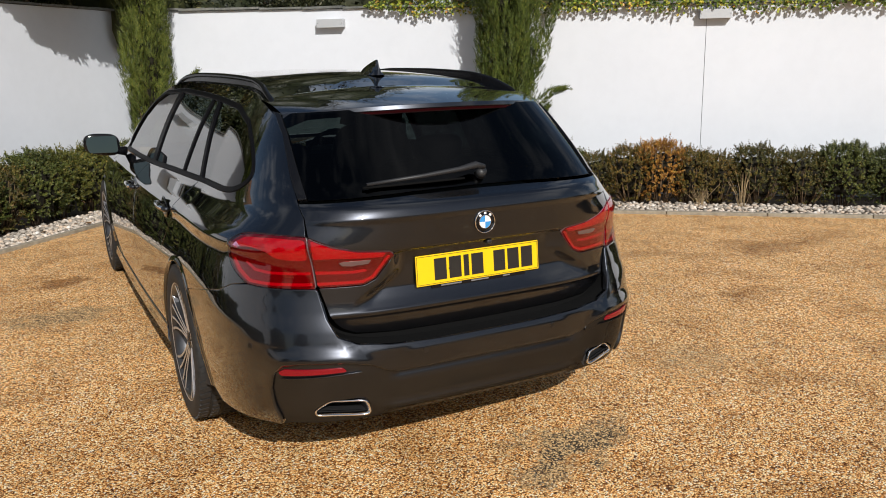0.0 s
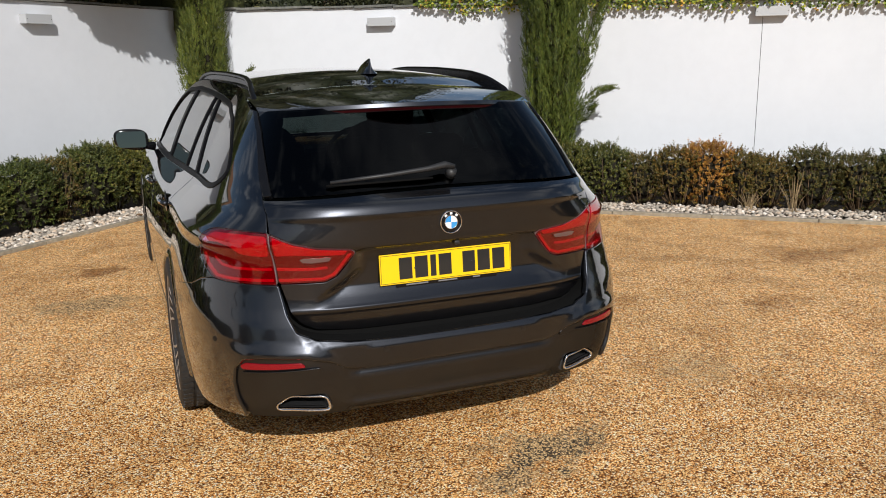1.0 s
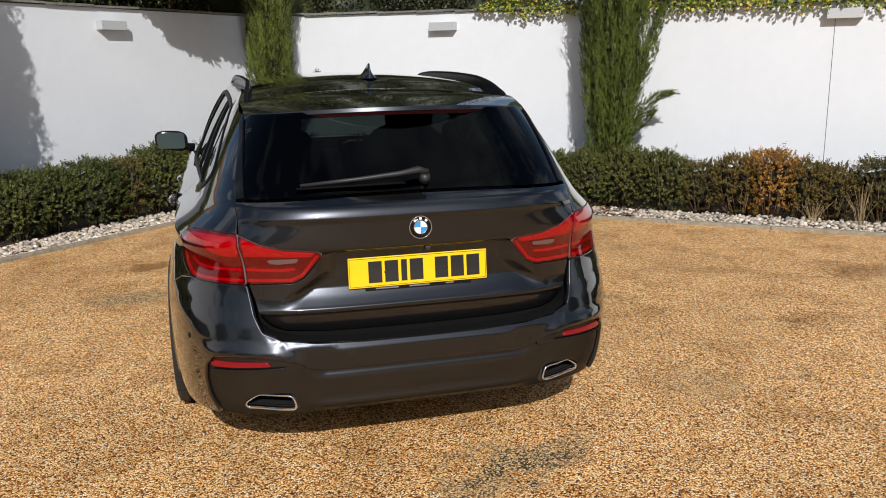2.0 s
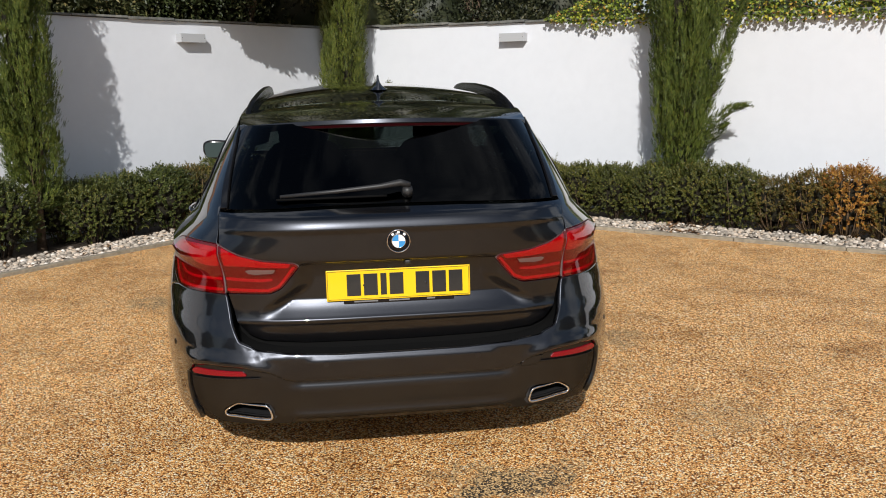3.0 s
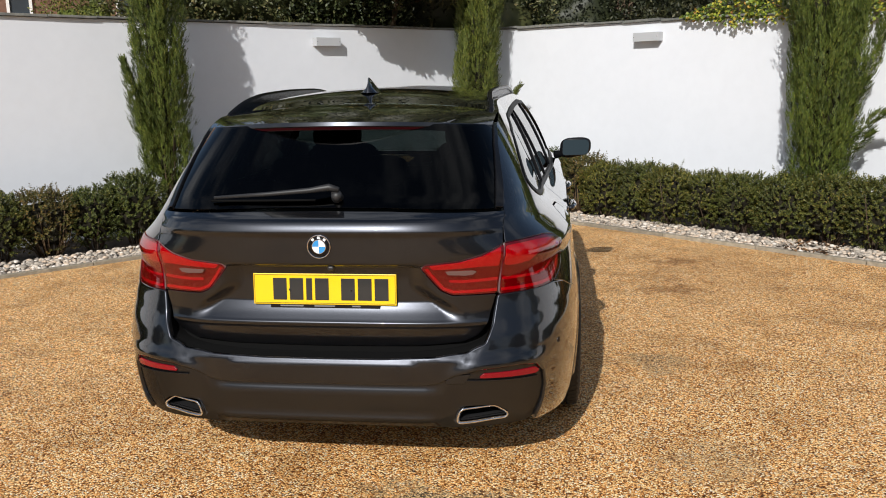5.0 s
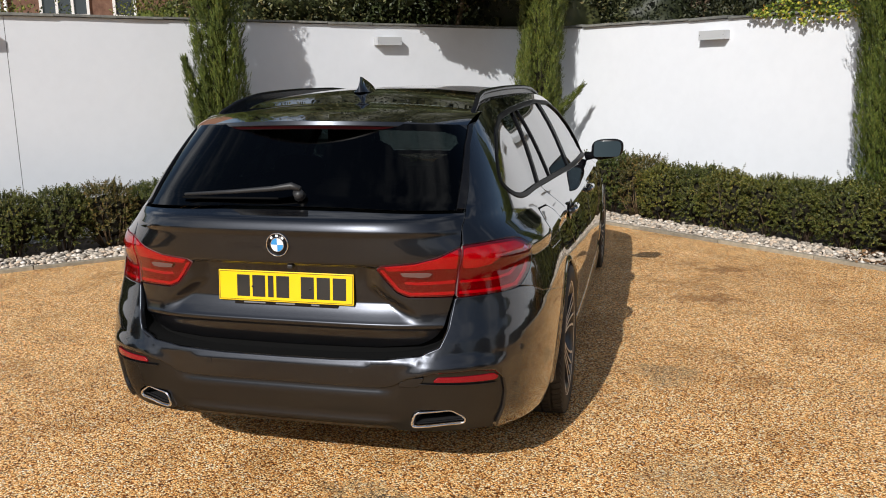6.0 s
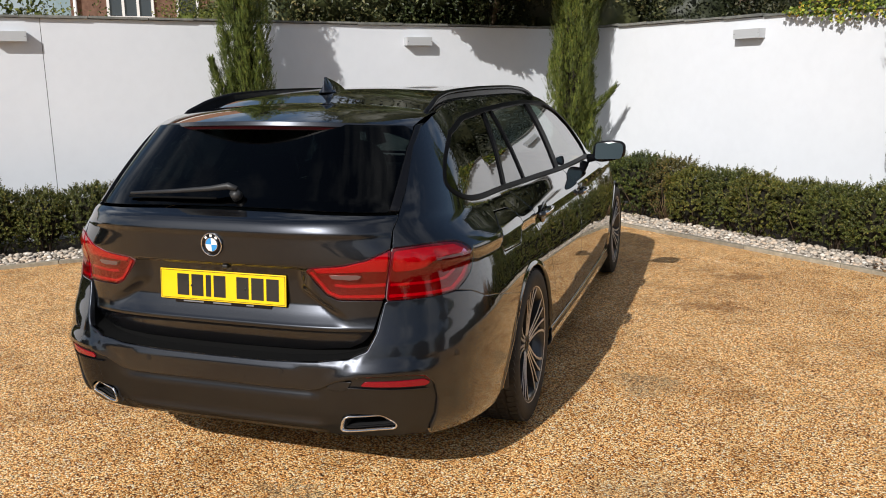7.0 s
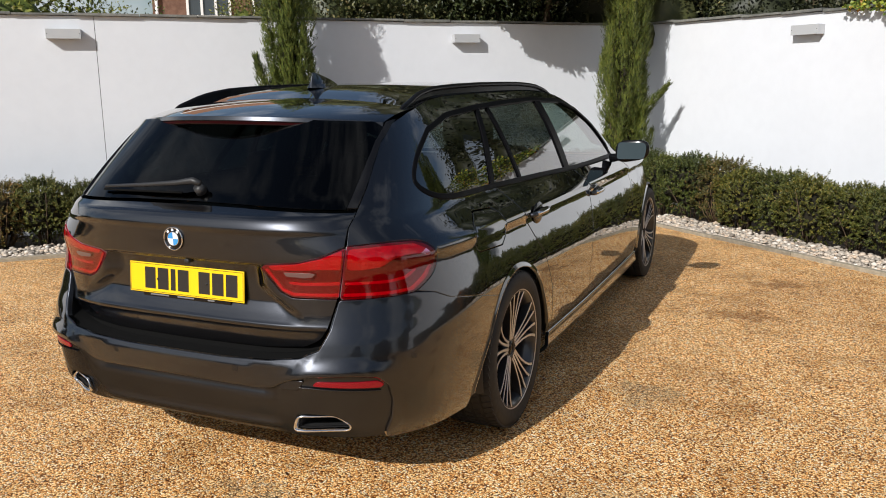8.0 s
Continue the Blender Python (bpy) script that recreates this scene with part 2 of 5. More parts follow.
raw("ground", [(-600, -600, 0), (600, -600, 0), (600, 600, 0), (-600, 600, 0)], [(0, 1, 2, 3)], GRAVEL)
tagged(bpy.data.objects["ground"], "golden resin-bound gravel drive with worn patches", "ground", kind="structure")

LONG = 13.0
rng = random.Random(4)
for side in SIDES:
    joint = 6.68 if side == "east" else 6.12
    runs = [(-.28 if side == "west" else 0.0, joint - .0025), (joint + .0025, LONG)]
    bm = bmesh.new()
    for a, b in runs:                                        # two lengths of wall with an open joint between them
        lo = [spot(side, s, o, 0) for s, o in ((a, 0), (b, 0), (b, -.22), (a, -.22))]
        hi = [p + Vector((0, 0, wall_top(side, s))) for p, s in zip(lo, (a, b, b, a))]
        v = [bm.verts.new(p) for p in lo + hi]
        for f in ((0, 1, 5, 4), (1, 2, 6, 5), (2, 3, 7, 6), (3, 0, 4, 7), (4, 5, 6, 7)):
            bm.faces.new([v[i] for i in f])
    bmesh.ops.recalc_face_normals(bm, faces=bm.faces)
    wall = tagged(part("wall_" + side, bm, WALL), "white painted rendered garden wall with slate coping", "wall", kind="structure")
    bm = box(bmesh.new(), (.012, .20, 2.0), at_wall(side, joint, -.115, 1.03))
    part("joint_filler", bm, DARK, wall, "dark expansion joint")
    s = -.30
    while s < LONG:                                          # slates along the top, uneven
        n = rng.uniform(.42, .62)
        bm = box(bmesh.new(), (n - .006, .285, rng.uniform(.020, .028)), bevel=.003)
        for v in bm.verts:
            v.co += Vector((0, 0, .004 * noise.noise(v.co * 3 + Vector((s, 0, 0)))))
        m = at_wall(side, s + n / 2, -.105 + rng.uniform(-.006, .006), wall_top(side, s + n / 2) + .014 + rng.uniform(0, .004))
        ob = part("coping_slate", bm, COPING, wall)
        ob.matrix_basis = m @ pose(0, 0, 0, rng.uniform(-.6, .6), rng.uniform(-.5, .5), rng.uniform(-.6, .6))
        s += n

# kerb: concrete edging lengths, butted, around the beds
for side in SIDES:
    along, out, bed = SIDES[side]
    begin = 1.72 if side == "east" else 1.61
    kerb = tagged(new("kerb_" + side), "pale concrete edging between gravel drive and planting bed", "kerb", kind="structure")
    s = begin
    while s < LONG:
        bm = box(bmesh.new(), (.909, .052, .16), bevel=.006)
        ob = part("edging", bm, KERB, kerb)
        ob.matrix_basis = at_wall(side, s + .4575, bed - .028, -.050 + rng.uniform(-.002, .003)) @ pose(0, 0, 0, 0, 0, rng.uniform(-.15, .15))
        s += .915
    v = [spot(side, a, o, .012) for a, o in ((begin - .5, 0), (LONG, 0), (LONG, bed - .05), (begin - .05, bed - .05))]
    tagged(raw("bed_soil_" + side, v, [(0, 1, 2, 3) if side == "west" else (3, 2, 1, 0)], SOIL), "dark soil of the planting bed", "soil", kind="structure")
v = [CORNER + Vector((0, 0, .008)), spot("east", 2.2, .4, .008), spot("east", 1.74, 1.10, .008), spot("west", 1.63, 1.2, .008), spot("west", 2.2, .4, .008)]
tagged(raw("bed_soil_corner", v, [(0, 4, 3, 2, 1)], SOIL), "dark soil in the bed's corner", "soil", kind="structure")


# pebbles strewn along the beds
def pebbles(side, count, seed):
    r = np.random.RandomState(seed)
    base = bmesh.new()
    bmesh.ops.create_icosphere(base, subdivisions=1, radius=1)
    bv = np.array([v.co[:] for v in base.verts])
    bf = np.array([[v.index for v in f.verts] for f in base.faces])
    base.free()
    along, out, bed = SIDES[side]
    vs, fs = [], []
    for i in range(count):
        s = 1.55 + (LONG - 4.5 - 1.55) * r.rand() ** 1.15
        off = bed - .075 - .40 * r.rand() ** 1.5
        k = .0095 + .0155 * r.rand() ** 1.7
        size = k * np.array([1.0 + .5 * r.rand(), .8 + .4 * r.rand(), .5 + .3 * r.rand()])
        p = bv * (1 + .16 * (r.rand(len(bv), 1) - .5)) * size
        t = r.rand() * 6.3
        c, sn = math.cos(t), math.sin(t)
        p = p @ np.array([[c, sn, 0], [-sn, c, 0], [0, 0, 1]])
        q = spot(side, s, off, .012 + size[2] * .7 + .022 * r.rand() * (off < bed - .12))
        vs.append(p + np.array(q))
        fs.append(bf + i * len(bv))
    me = bpy.data.meshes.new("pebbles")
    me.from_pydata(np.concatenate(vs).tolist(), [], np.concatenate(fs).tolist())
    return tagged(linked("pebbles", me, PEBBLE, smooth=True), "pale grey and buff rounded pebbles along the kerb", "pebbles", kind="stuff")


pebbles("east", 5600, 1)
pebbles("west", 5600, 2)


# fallen leaves on the pebbles
def fallen(side, first, last, count, seed):
    r = np.random.RandomState(seed)
    along, out, bed = SIDES[side]
    s = first + (last - first) * r.rand(count)
    off = bed - .03 - .45 * r.rand(count)
    at = np.array(CORNER) + np.array(along) * s[:, None] + np.array(out) * off[:, None] + [0, 0, .042]
    way = r.normal(size=(count, 3)) * [1, 1, .25]
    leaves("fallen_leaves", at, way, r.normal(size=(count, 3)) * .35 + [0, 0, 1], .035 + .03 * r.rand(count), .022 + .015 * r.rand(count), FALLEN_LEAF)
    tagged(bpy.data.objects["fallen_leaves" if seed == 1 else "fallen_leaves.001"], "brown fallen leaves on the pebbles", "fallen leaves", kind="stuff")


fallen("east", 4.68, 5.08, 80, 1)
fallen("west", 1.7, 7.0, 40, 2)


# ---- planting ----
def shrub(name, seed, wide, deep, high, mat, label, sprigs=1000, leaf=.021, bare=0):
    """A clipped shrub: bare stems below, a dense lumpy mass of short leafy sprigs above, a near-black core as painted
    shade inside.
    """
    r = np.random.RandomState(seed)
    root = thing(name, label, "shrub", "clipped box shrubs along the wall")
    bm = bmesh.new()
    for i in range(15):
        a = r.rand() * 6.28
        q = Vector((math.cos(a) * wide * .30 * r.rand(), math.sin(a) * deep * .3 * r.rand(), 0))
        tip = Vector((q.x * 2.0, q.y * 2.0, high * (.55 + .3 * r.rand())))
        tube(bm, [(q.x * .4, q.y * .4, -.03), q + Vector((0, 0, high * .25)), tip], [.007, .005, .002], 5)
    part("woody_base", bm, BARK, root, smooth=True)
    if bare:                                                # thin brown stems that show through in front
        bm = bmesh.new()
        for i in range(bare):
            a, k = r.rand() * 6.28, .62 + .25 * r.rand()
            q = Vector((math.cos(a) * wide * .5 * k, math.sin(a) * deep * .5 * k, 0))
            top = high * (.35 + .5 * r.rand())
            tube(bm, [(q.x * .35, q.y * .35, -.02), (q.x * .85, q.y * .85, top * .45), (q.x * (1.0 + .2 * r.rand()), q.y * (1.0 + .2 * r.rand()), top)], [.0042, .0034, .0016], 5)
        part("bare_growth", bm, DRY_BARK, root, "dry brown stems", True)
    half = np.array([wide / 2, deep / 2, high / 2 * .96])

    def reach(d):
        """The uneven, roughly boxy outline in the directions d."""
        lump = np.array([noise.noise(Vector(q) * 2.6 + Vector((seed * 7.3, 0, 0))) + .6 * noise.noise(Vector(q) * 6.5 + Vector((seed, 3, 0))) for q in d])
        return (1 + .25 * lump) / (np.abs(d) ** 2.8).sum(1) ** (1 / 2.8)

    def settle(p):
        """Narrower towards the ground."""
        p[:, :2] *= (.84 + .16 * np.clip(p[:, 2] / (.5 * high), 0, 1))[:, None]
        return p
    d = r.normal(size=(sprigs, 3))
    d[:, 2] = np.where(d[:, 2] < -.8, -d[:, 2], d[:, 2])
    d /= np.linalg.norm(d, axis=1, keepdims=True)
    deep_in = np.where(r.rand(sprigs) < .25, .40, .17) * r.rand(sprigs)
    foot = settle(d * (reach(d) * (.96 - deep_in))[:, None] * half + [0, 0, high * .49])
    way = d * .9 + .45 * r.normal(size=(sprigs, 3)) + [0, 0, .65]
    way /= np.linalg.norm(way, axis=1, keepdims=True)
    long = (.030 + .030 * r.rand(sprigs) + .035 * (r.rand(sprigs) < .12) * (d[:, 2] > .3))[:, None]
    side = np.cross(way, r.normal(size=(sprigs, 3)))
    side /= np.linalg.norm(side, axis=1, keepdims=True)
    other = np.cross(way, side)
    at, along, face = [], [], []
    for k in range(11):                                     # pairs of leaves up each sprig, a quarter turn between pairs
        out = (side if (k // 2) % 2 else other) * (1 if k % 2 else -1)
        at.append(foot + way * long * (k // 2) / 5)
        along.append(out * (.95 if k < 10 else .1) + way * .75 + .22 * r.normal(size=(sprigs, 3)))
        face.append(way + .30 * r.normal(size=(sprigs, 3)) + d * .4)
    at, along, face = np.concatenate(at), np.concatenate(along), np.concatenate(face)
    leaves("foliage", at, along, face, leaf * (.7 + .5 * r.rand(len(at))), leaf * .60, mat, root)
    # added solid core that lets no light through, inner shade in its colour
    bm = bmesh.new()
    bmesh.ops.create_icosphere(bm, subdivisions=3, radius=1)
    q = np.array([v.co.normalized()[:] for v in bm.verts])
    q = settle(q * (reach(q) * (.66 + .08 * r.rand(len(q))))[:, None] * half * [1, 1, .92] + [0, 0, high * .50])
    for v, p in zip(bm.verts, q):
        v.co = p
    part("shaded_inside", bm, SHADE, root, "near-black core, painted-in shade inside the shrub")
    return root


def row_of_shrubs(side, first, last, kinds, skip=()):
    s, i = first, 0
    r = random.Random(len(side) + 5)
    while s < last:
        kind = kinds[i % len(kinds)]
        if not any(a < s < b for a, b in skip):
            yield s, kind, r.uniform(.91, 1.07), r.uniform(-.05, .04), r.choice((0, 180)) + r.uniform(-14, 14)
        s += r.uniform(.36, .43)
        i += 1


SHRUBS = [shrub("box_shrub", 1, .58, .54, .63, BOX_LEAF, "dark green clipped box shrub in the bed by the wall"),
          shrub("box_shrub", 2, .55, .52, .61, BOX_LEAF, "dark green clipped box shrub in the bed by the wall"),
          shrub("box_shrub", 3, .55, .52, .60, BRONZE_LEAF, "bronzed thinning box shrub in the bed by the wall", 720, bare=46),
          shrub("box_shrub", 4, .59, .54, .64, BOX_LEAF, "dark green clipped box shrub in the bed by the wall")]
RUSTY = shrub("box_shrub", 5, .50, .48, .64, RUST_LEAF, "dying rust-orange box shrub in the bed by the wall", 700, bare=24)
placed = {}


def dry_tuft(side, s_, off, seed, high=.42):
    r = np.random.RandomState(seed)
    root = thing("dry_plant", "tuft of dry straw-coloured stems among the shrubs", "dry plant", "dry tufts in the bed", at_wall(side, s_, off, .01))
    for k in range(22):
        a, lean = r.rand() * 6.28, .20 * r.rand()
        bm = bmesh.new()
        top = high * (.6 + .4 * r.rand())
        tube(bm, [(.02 * math.cos(a), .02 * math.sin(a), -.02), (lean * .4 * math.cos(a), lean * .4 * math.sin(a), top * .5), (lean * math.cos(a), lean * math.sin(a), top)], [.0022, .0018, .001], 4)
        part("stem", bm, STRAW, root)
    return root


for side_, s_, off_, seed_, high_ in (("east", 7.02, .86, 1, .44), ("east", 6.63, .86, 2, .24)):
    dry_tuft(side_, s_, off_, seed_, high_)


def plant(model, side, s, off, scale, turn):
    m = at_wall(side, s, off, .01) @ pose(0, 0, 0, 0, 0, turn)
    if model.name not in placed:
        placed[model.name] = True
        model.matrix_basis = m
        model.scale = (scale, scale, scale)
        return model
    ob = copy_thing(model, m)
    ob.scale = (scale, scale, scale)
    return ob


BRONZED = {"east": ((1.9, 2.5), (5.45, 6.05), (6.45, 6.85), (7.15, 7.65), (8.7, 9.1)), "west": ((2.6, 2.95), (5.2, 5.6), (7.0, 7.4), (8.3, 8.6))}
for side, first, kinds in (("east", .95, (0, 1, 3, 0, 1)), ("west", .75, (3, 0, 1, 1, 0, 3))):
    for s, kind, scale, slip, turn in row_of_shrubs(side, first, 11.0, kinds, ((6.06, 6.43),) if side == "east" else ((4.12, 4.46),)):
        kind = 2 if any(a < s < b for a, b in BRONZED[side]) else kind
        plant(SHRUBS[kind], side, s, .60 + slip, scale * (1.06 if s < 2.4 else .93 if side == "east" else 1.0), turn)
plant(RUSTY, "east", 6.24, .62, 1.02, 20)
plant(SHRUBS[2], "east", 6.54, .56, .93, 35)
plant(SHRUBS[1], "west", 4.05, .32, .98, 200)


def cypress(label, at, seed, height, girth, plumes, side_limbs=(), bare=.1, sprays=185, long=.38, root_in=.30, stout=1.0):
    """A narrow cypress: a trunk, upright flame-shaped plumes of scaly sprays, and a near-black core that paints shade
    between them. girth: the radius by height.
    """
    r = np.random.RandomState(seed)
    root = thing("cypress_tree", label, "tree", "cypress trees by the wall", Matrix.Translation(at))
    bm = bmesh.new()
    tube(bm, [(0, 0, -.05), (.01, .01, .5), (0, .02, 1.4), (.01, 0, height * .8)], [.045, .036, .028, .01], 8)
    for i in range(16):
        a, z = r.rand() * 6.28, .12 + r.rand() * 1.2
        g = girth(z)
        tube(bm, [(0, 0, z), (math.cos(a) * g * .5, math.sin(a) * g * .5, z + .14), (math.cos(a) * g * .7, math.sin(a) * g * .7, z + .42)], [.012, .008, .004], 5)
    part("trunk", bm, BARK, root, smooth=True)
    spines = []
    for i in range(plumes):                                  # in a spiral, low ones first, each tip standing off a little
        a = i * 2.39996 + .5 * r.rand()
        z0 = bare + (height - .5 - bare) * ((i + r.rand()) / plumes) ** .92
        high = long + .50 * r.rand()
        tip = girth(z0 + high * .7) * (.70 + .46 * r.rand())
        foot = girth(z0) * root_in * (.4 + .6 * (i % 2) if root_in > .5 else 1)
        twist = .5 * (r.rand() - .5)
        pts = [Vector((math.cos(a + twist * h) * (foot + (tip - foot) * f), math.sin(a + twist * h) * (foot + (tip - foot) * f), z0 + high * h)) for f, h in ((0, 0), (.66, .28), (.94, .62), (1.0 + .10 * r.rand(), 1.0))]
        spines.append((pts, stout * (.050 + .034 * r.rand())))
    spines += [([Vector(p) for p in pts], thick) for pts, thick in side_limbs]
    at_all, way_all, face_all = [], [], []
    for k_, (pts, thick) in enumerate(spines):
        n = int(sprays * 1.12 * (pts[-1] - pts[0]).length / .6 * (thick / .065) * (1 if pts[0].z < 2.4 else .3) * (2.4 if k_ >= plumes else 1))
        t = r.rand(n) * 3
        i = np.minimum(t.astype(int), 2)
        f = (t - i)[:, None]
        arr = np.array([p[:] for p in pts])
        c = arr[i] * (1 - f) + arr[i + 1] * f
        along = arr[i + 1] - arr[i]
        along /= np.linalg.norm(along, axis=1, keepdims=True)
        taper = np.clip(1.10 - (t / 3) ** 1.8, .10, 1) * np.clip(.45 + t, 0, 1)
        d = r.normal(size=(n, 3))
        d -= (d * along).sum(1, keepdims=True) * along
        d /= np.linalg.norm(d, axis=1, keepdims=True)
        lump = np.array([noise.noise(Vector(q) * 21) for q in c + d * thick])
        # a spray: a short twig that points up and a little out, with scaly leaflets along both of its sides
        foot = c + d * (thick * taper * (1.0 + .95 * lump - .30 * r.rand(n) ** 1.5))[:, None]
        twig = along * 1.35 + d * .50 + .16 * r.normal(size=(n, 3)) + [0, 0, .35]
        twig /= np.linalg.norm(twig, axis=1, keepdims=True)
        side = np.cross(twig, d + .35 * r.normal(size=(n, 3)))
        side /= np.linalg.norm(side, axis=1, keepdims=True)
        reach = (.030 + .045 * r.rand(n))[:, None]
        for k in range(6):
            sgn = 1 if k % 2 else -1
            at_all.append(foot + twig * reach * k / 6)
            way_all.append(twig + side * sgn * (.48 if k < 5 else .05) + .10 * r.normal(size=(n, 3)))
            face_all.append(d + .22 * r.normal(size=(n, 3)))
    at_all, way_all, face_all = (np.concatenate(q) for q in (at_all, way_all, face_all))
    n = len(at_all)
    leaves("foliage", at_all, way_all, face_all, .016 + .016 * r.rand(n), .0060 + .004 * r.rand(n), CYPRESS_LEAF, root)
    bm = bmesh.new()                                         # an uneven solid core, near-black in place of the inner shade
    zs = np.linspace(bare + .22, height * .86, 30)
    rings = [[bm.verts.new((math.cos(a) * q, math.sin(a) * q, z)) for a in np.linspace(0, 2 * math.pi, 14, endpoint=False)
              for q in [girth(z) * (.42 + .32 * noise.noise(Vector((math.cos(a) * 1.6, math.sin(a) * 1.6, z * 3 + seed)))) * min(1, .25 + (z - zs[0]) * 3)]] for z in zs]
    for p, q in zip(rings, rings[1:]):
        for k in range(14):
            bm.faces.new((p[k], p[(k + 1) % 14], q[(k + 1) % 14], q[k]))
    part("shaded_inside", bm, SHADE, root, "near-black core, painted-in shade inside the tree")
    return root


E_ALONG, W_ALONG = SIDES["east"][0], SIDES["west"][0]
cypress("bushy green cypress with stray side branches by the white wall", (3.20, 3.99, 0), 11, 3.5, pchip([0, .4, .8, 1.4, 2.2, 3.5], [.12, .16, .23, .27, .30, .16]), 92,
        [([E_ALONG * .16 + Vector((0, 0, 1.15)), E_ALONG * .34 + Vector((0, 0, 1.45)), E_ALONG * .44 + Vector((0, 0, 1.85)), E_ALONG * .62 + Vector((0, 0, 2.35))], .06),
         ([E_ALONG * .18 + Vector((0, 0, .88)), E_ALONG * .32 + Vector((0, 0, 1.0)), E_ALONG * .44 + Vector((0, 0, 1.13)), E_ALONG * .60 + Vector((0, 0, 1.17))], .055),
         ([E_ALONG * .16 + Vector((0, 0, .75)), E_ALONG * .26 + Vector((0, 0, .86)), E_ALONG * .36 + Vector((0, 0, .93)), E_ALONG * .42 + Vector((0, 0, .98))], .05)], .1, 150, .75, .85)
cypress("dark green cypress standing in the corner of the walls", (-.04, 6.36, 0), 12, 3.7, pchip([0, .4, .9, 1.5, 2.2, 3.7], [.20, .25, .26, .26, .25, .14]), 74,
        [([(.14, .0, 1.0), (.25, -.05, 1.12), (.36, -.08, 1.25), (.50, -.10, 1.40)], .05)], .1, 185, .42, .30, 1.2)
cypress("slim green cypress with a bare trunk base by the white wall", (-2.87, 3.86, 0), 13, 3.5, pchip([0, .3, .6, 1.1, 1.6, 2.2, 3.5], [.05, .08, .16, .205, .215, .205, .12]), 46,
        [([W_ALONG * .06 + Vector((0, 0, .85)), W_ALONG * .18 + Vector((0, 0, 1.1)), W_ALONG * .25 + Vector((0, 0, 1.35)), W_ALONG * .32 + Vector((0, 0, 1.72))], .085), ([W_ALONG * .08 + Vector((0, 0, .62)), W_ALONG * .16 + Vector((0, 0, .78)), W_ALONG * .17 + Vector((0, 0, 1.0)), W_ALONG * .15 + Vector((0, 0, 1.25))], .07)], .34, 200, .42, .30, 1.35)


# ivy over the east wall's top
def ivy(first, last, count, seed):
    r = np.random.RandomState(seed)
    root = thing("ivy", "yellow-green ivy hanging over the wall's coping", "ivy")
    bm = bmesh.new()
    for i in range(22):
        s = first + (last - first) * (i + r.rand()) / 22
        pts = [spot("east", s + .25 * k * (r.rand() - .3), .03 + .02 * r.rand(), wall_top("east", s) + .10 - .07 * k * r.rand()) for k in range(4)]
        tube(bm, pts, [.006, .005, .004, .002], 5)
    part("vine", bm, BARK, root, smooth=True)
    s = first + (last - first) * r.rand(count)
    thick = np.clip((s - first) / .5, .15, 1)
    off = r.rand(count) * .34 - .24
    wave = np.array([noise.noise(Vector((q * 2.3, 0, 0))) for q in s])
    drop = np.where(off > .0, -(.10 + .09 * wave) * r.rand(count) ** 1.5 * thick, 0)
    rise = np.where(off <= .04, .30 * r.rand(count) ** 1.2 * thick, 0)
    top = np.array([wall_top("east", q) for q in s])
    along, out = np.array(SIDES["east"][0]), np.array(SIDES["east"][1])
    at = np.array(CORNER) + along * s[:, None] + out * (off * .9 + .02)[:, None] + np.array([0, 0, 1.0]) * (top + .03 + drop + rise)[:, None]
    way = out * .6 + [0, 0, -.5] + .8 * r.normal(size=(count, 3))
    face = out + [0, 0, .8] + .5 * r.normal(size=(count, 3))
    leaves("foliage", at, way, face, .024 + .022 * r.rand(count), .026 + .016 * r.rand(count), IVY_LEAF, root)


ivy(3.05, 12.0, 13000, 3)


def crown(at, size, count, seed, mat, parent, leaf=.06, lumps=3.0, hollow=.55, core=.56):
    """A mass of leaves with an uneven outline and gaps, round an added solid core."""
    r = np.random.RandomState(seed)
    d = r.normal(size=(count, 3))
    d /= np.linalg.norm(d, axis=1, keepdims=True)
    lump = np.array([noise.noise(Vector(q) * lumps + Vector((seed * 3.1, 0, 0))) for q in d])
    keep = lump > -.42
    d, lump = d[keep], lump[keep]
    at_all = np.array(at) + d * ((1 + .32 * lump) * (1 - hollow * r.rand(len(d)) ** 1.5))[:, None] * np.array(size)
    from_corner = at_all + np.array(parent.matrix_basis.translation) - np.array(CORNER)
    in_yard = np.minimum(from_corner @ np.array(SIDES["east"][1]), from_corner @ np.array(SIDES["west"][1])) > -.30
    keep = ~(in_yard & (from_corner[:, 2] < 2.32)) | (from_corner[:, 1] < -9)
    d, at_all = d[keep], at_all[keep]
    n = len(d)
    # lumpy solid core, added to stop light passing through the crown
    bm = bmesh.new()
    bmesh.ops.create_icosphere(bm, subdivisions=3, radius=1)
    for v in bm.verts:
        q = v.co.normalized()
        v.co = Vector(at) + Vector(tuple(a * b for a, b in zip(q * (core + .25 * noise.noise(q * lumps + Vector((seed * 3.1, 0, 0))) + .10 * noise.noise(q * 9)), size)))
    part("inner_foliage", bm, mat, parent, smooth=True)
    leaves("crown", at_all, d + .8 * r.normal(size=(n, 3)), d + .7 * r.normal(size=(n, 3)), leaf * (.7 + .6 * r.rand(n)), leaf * .55, mat, parent)


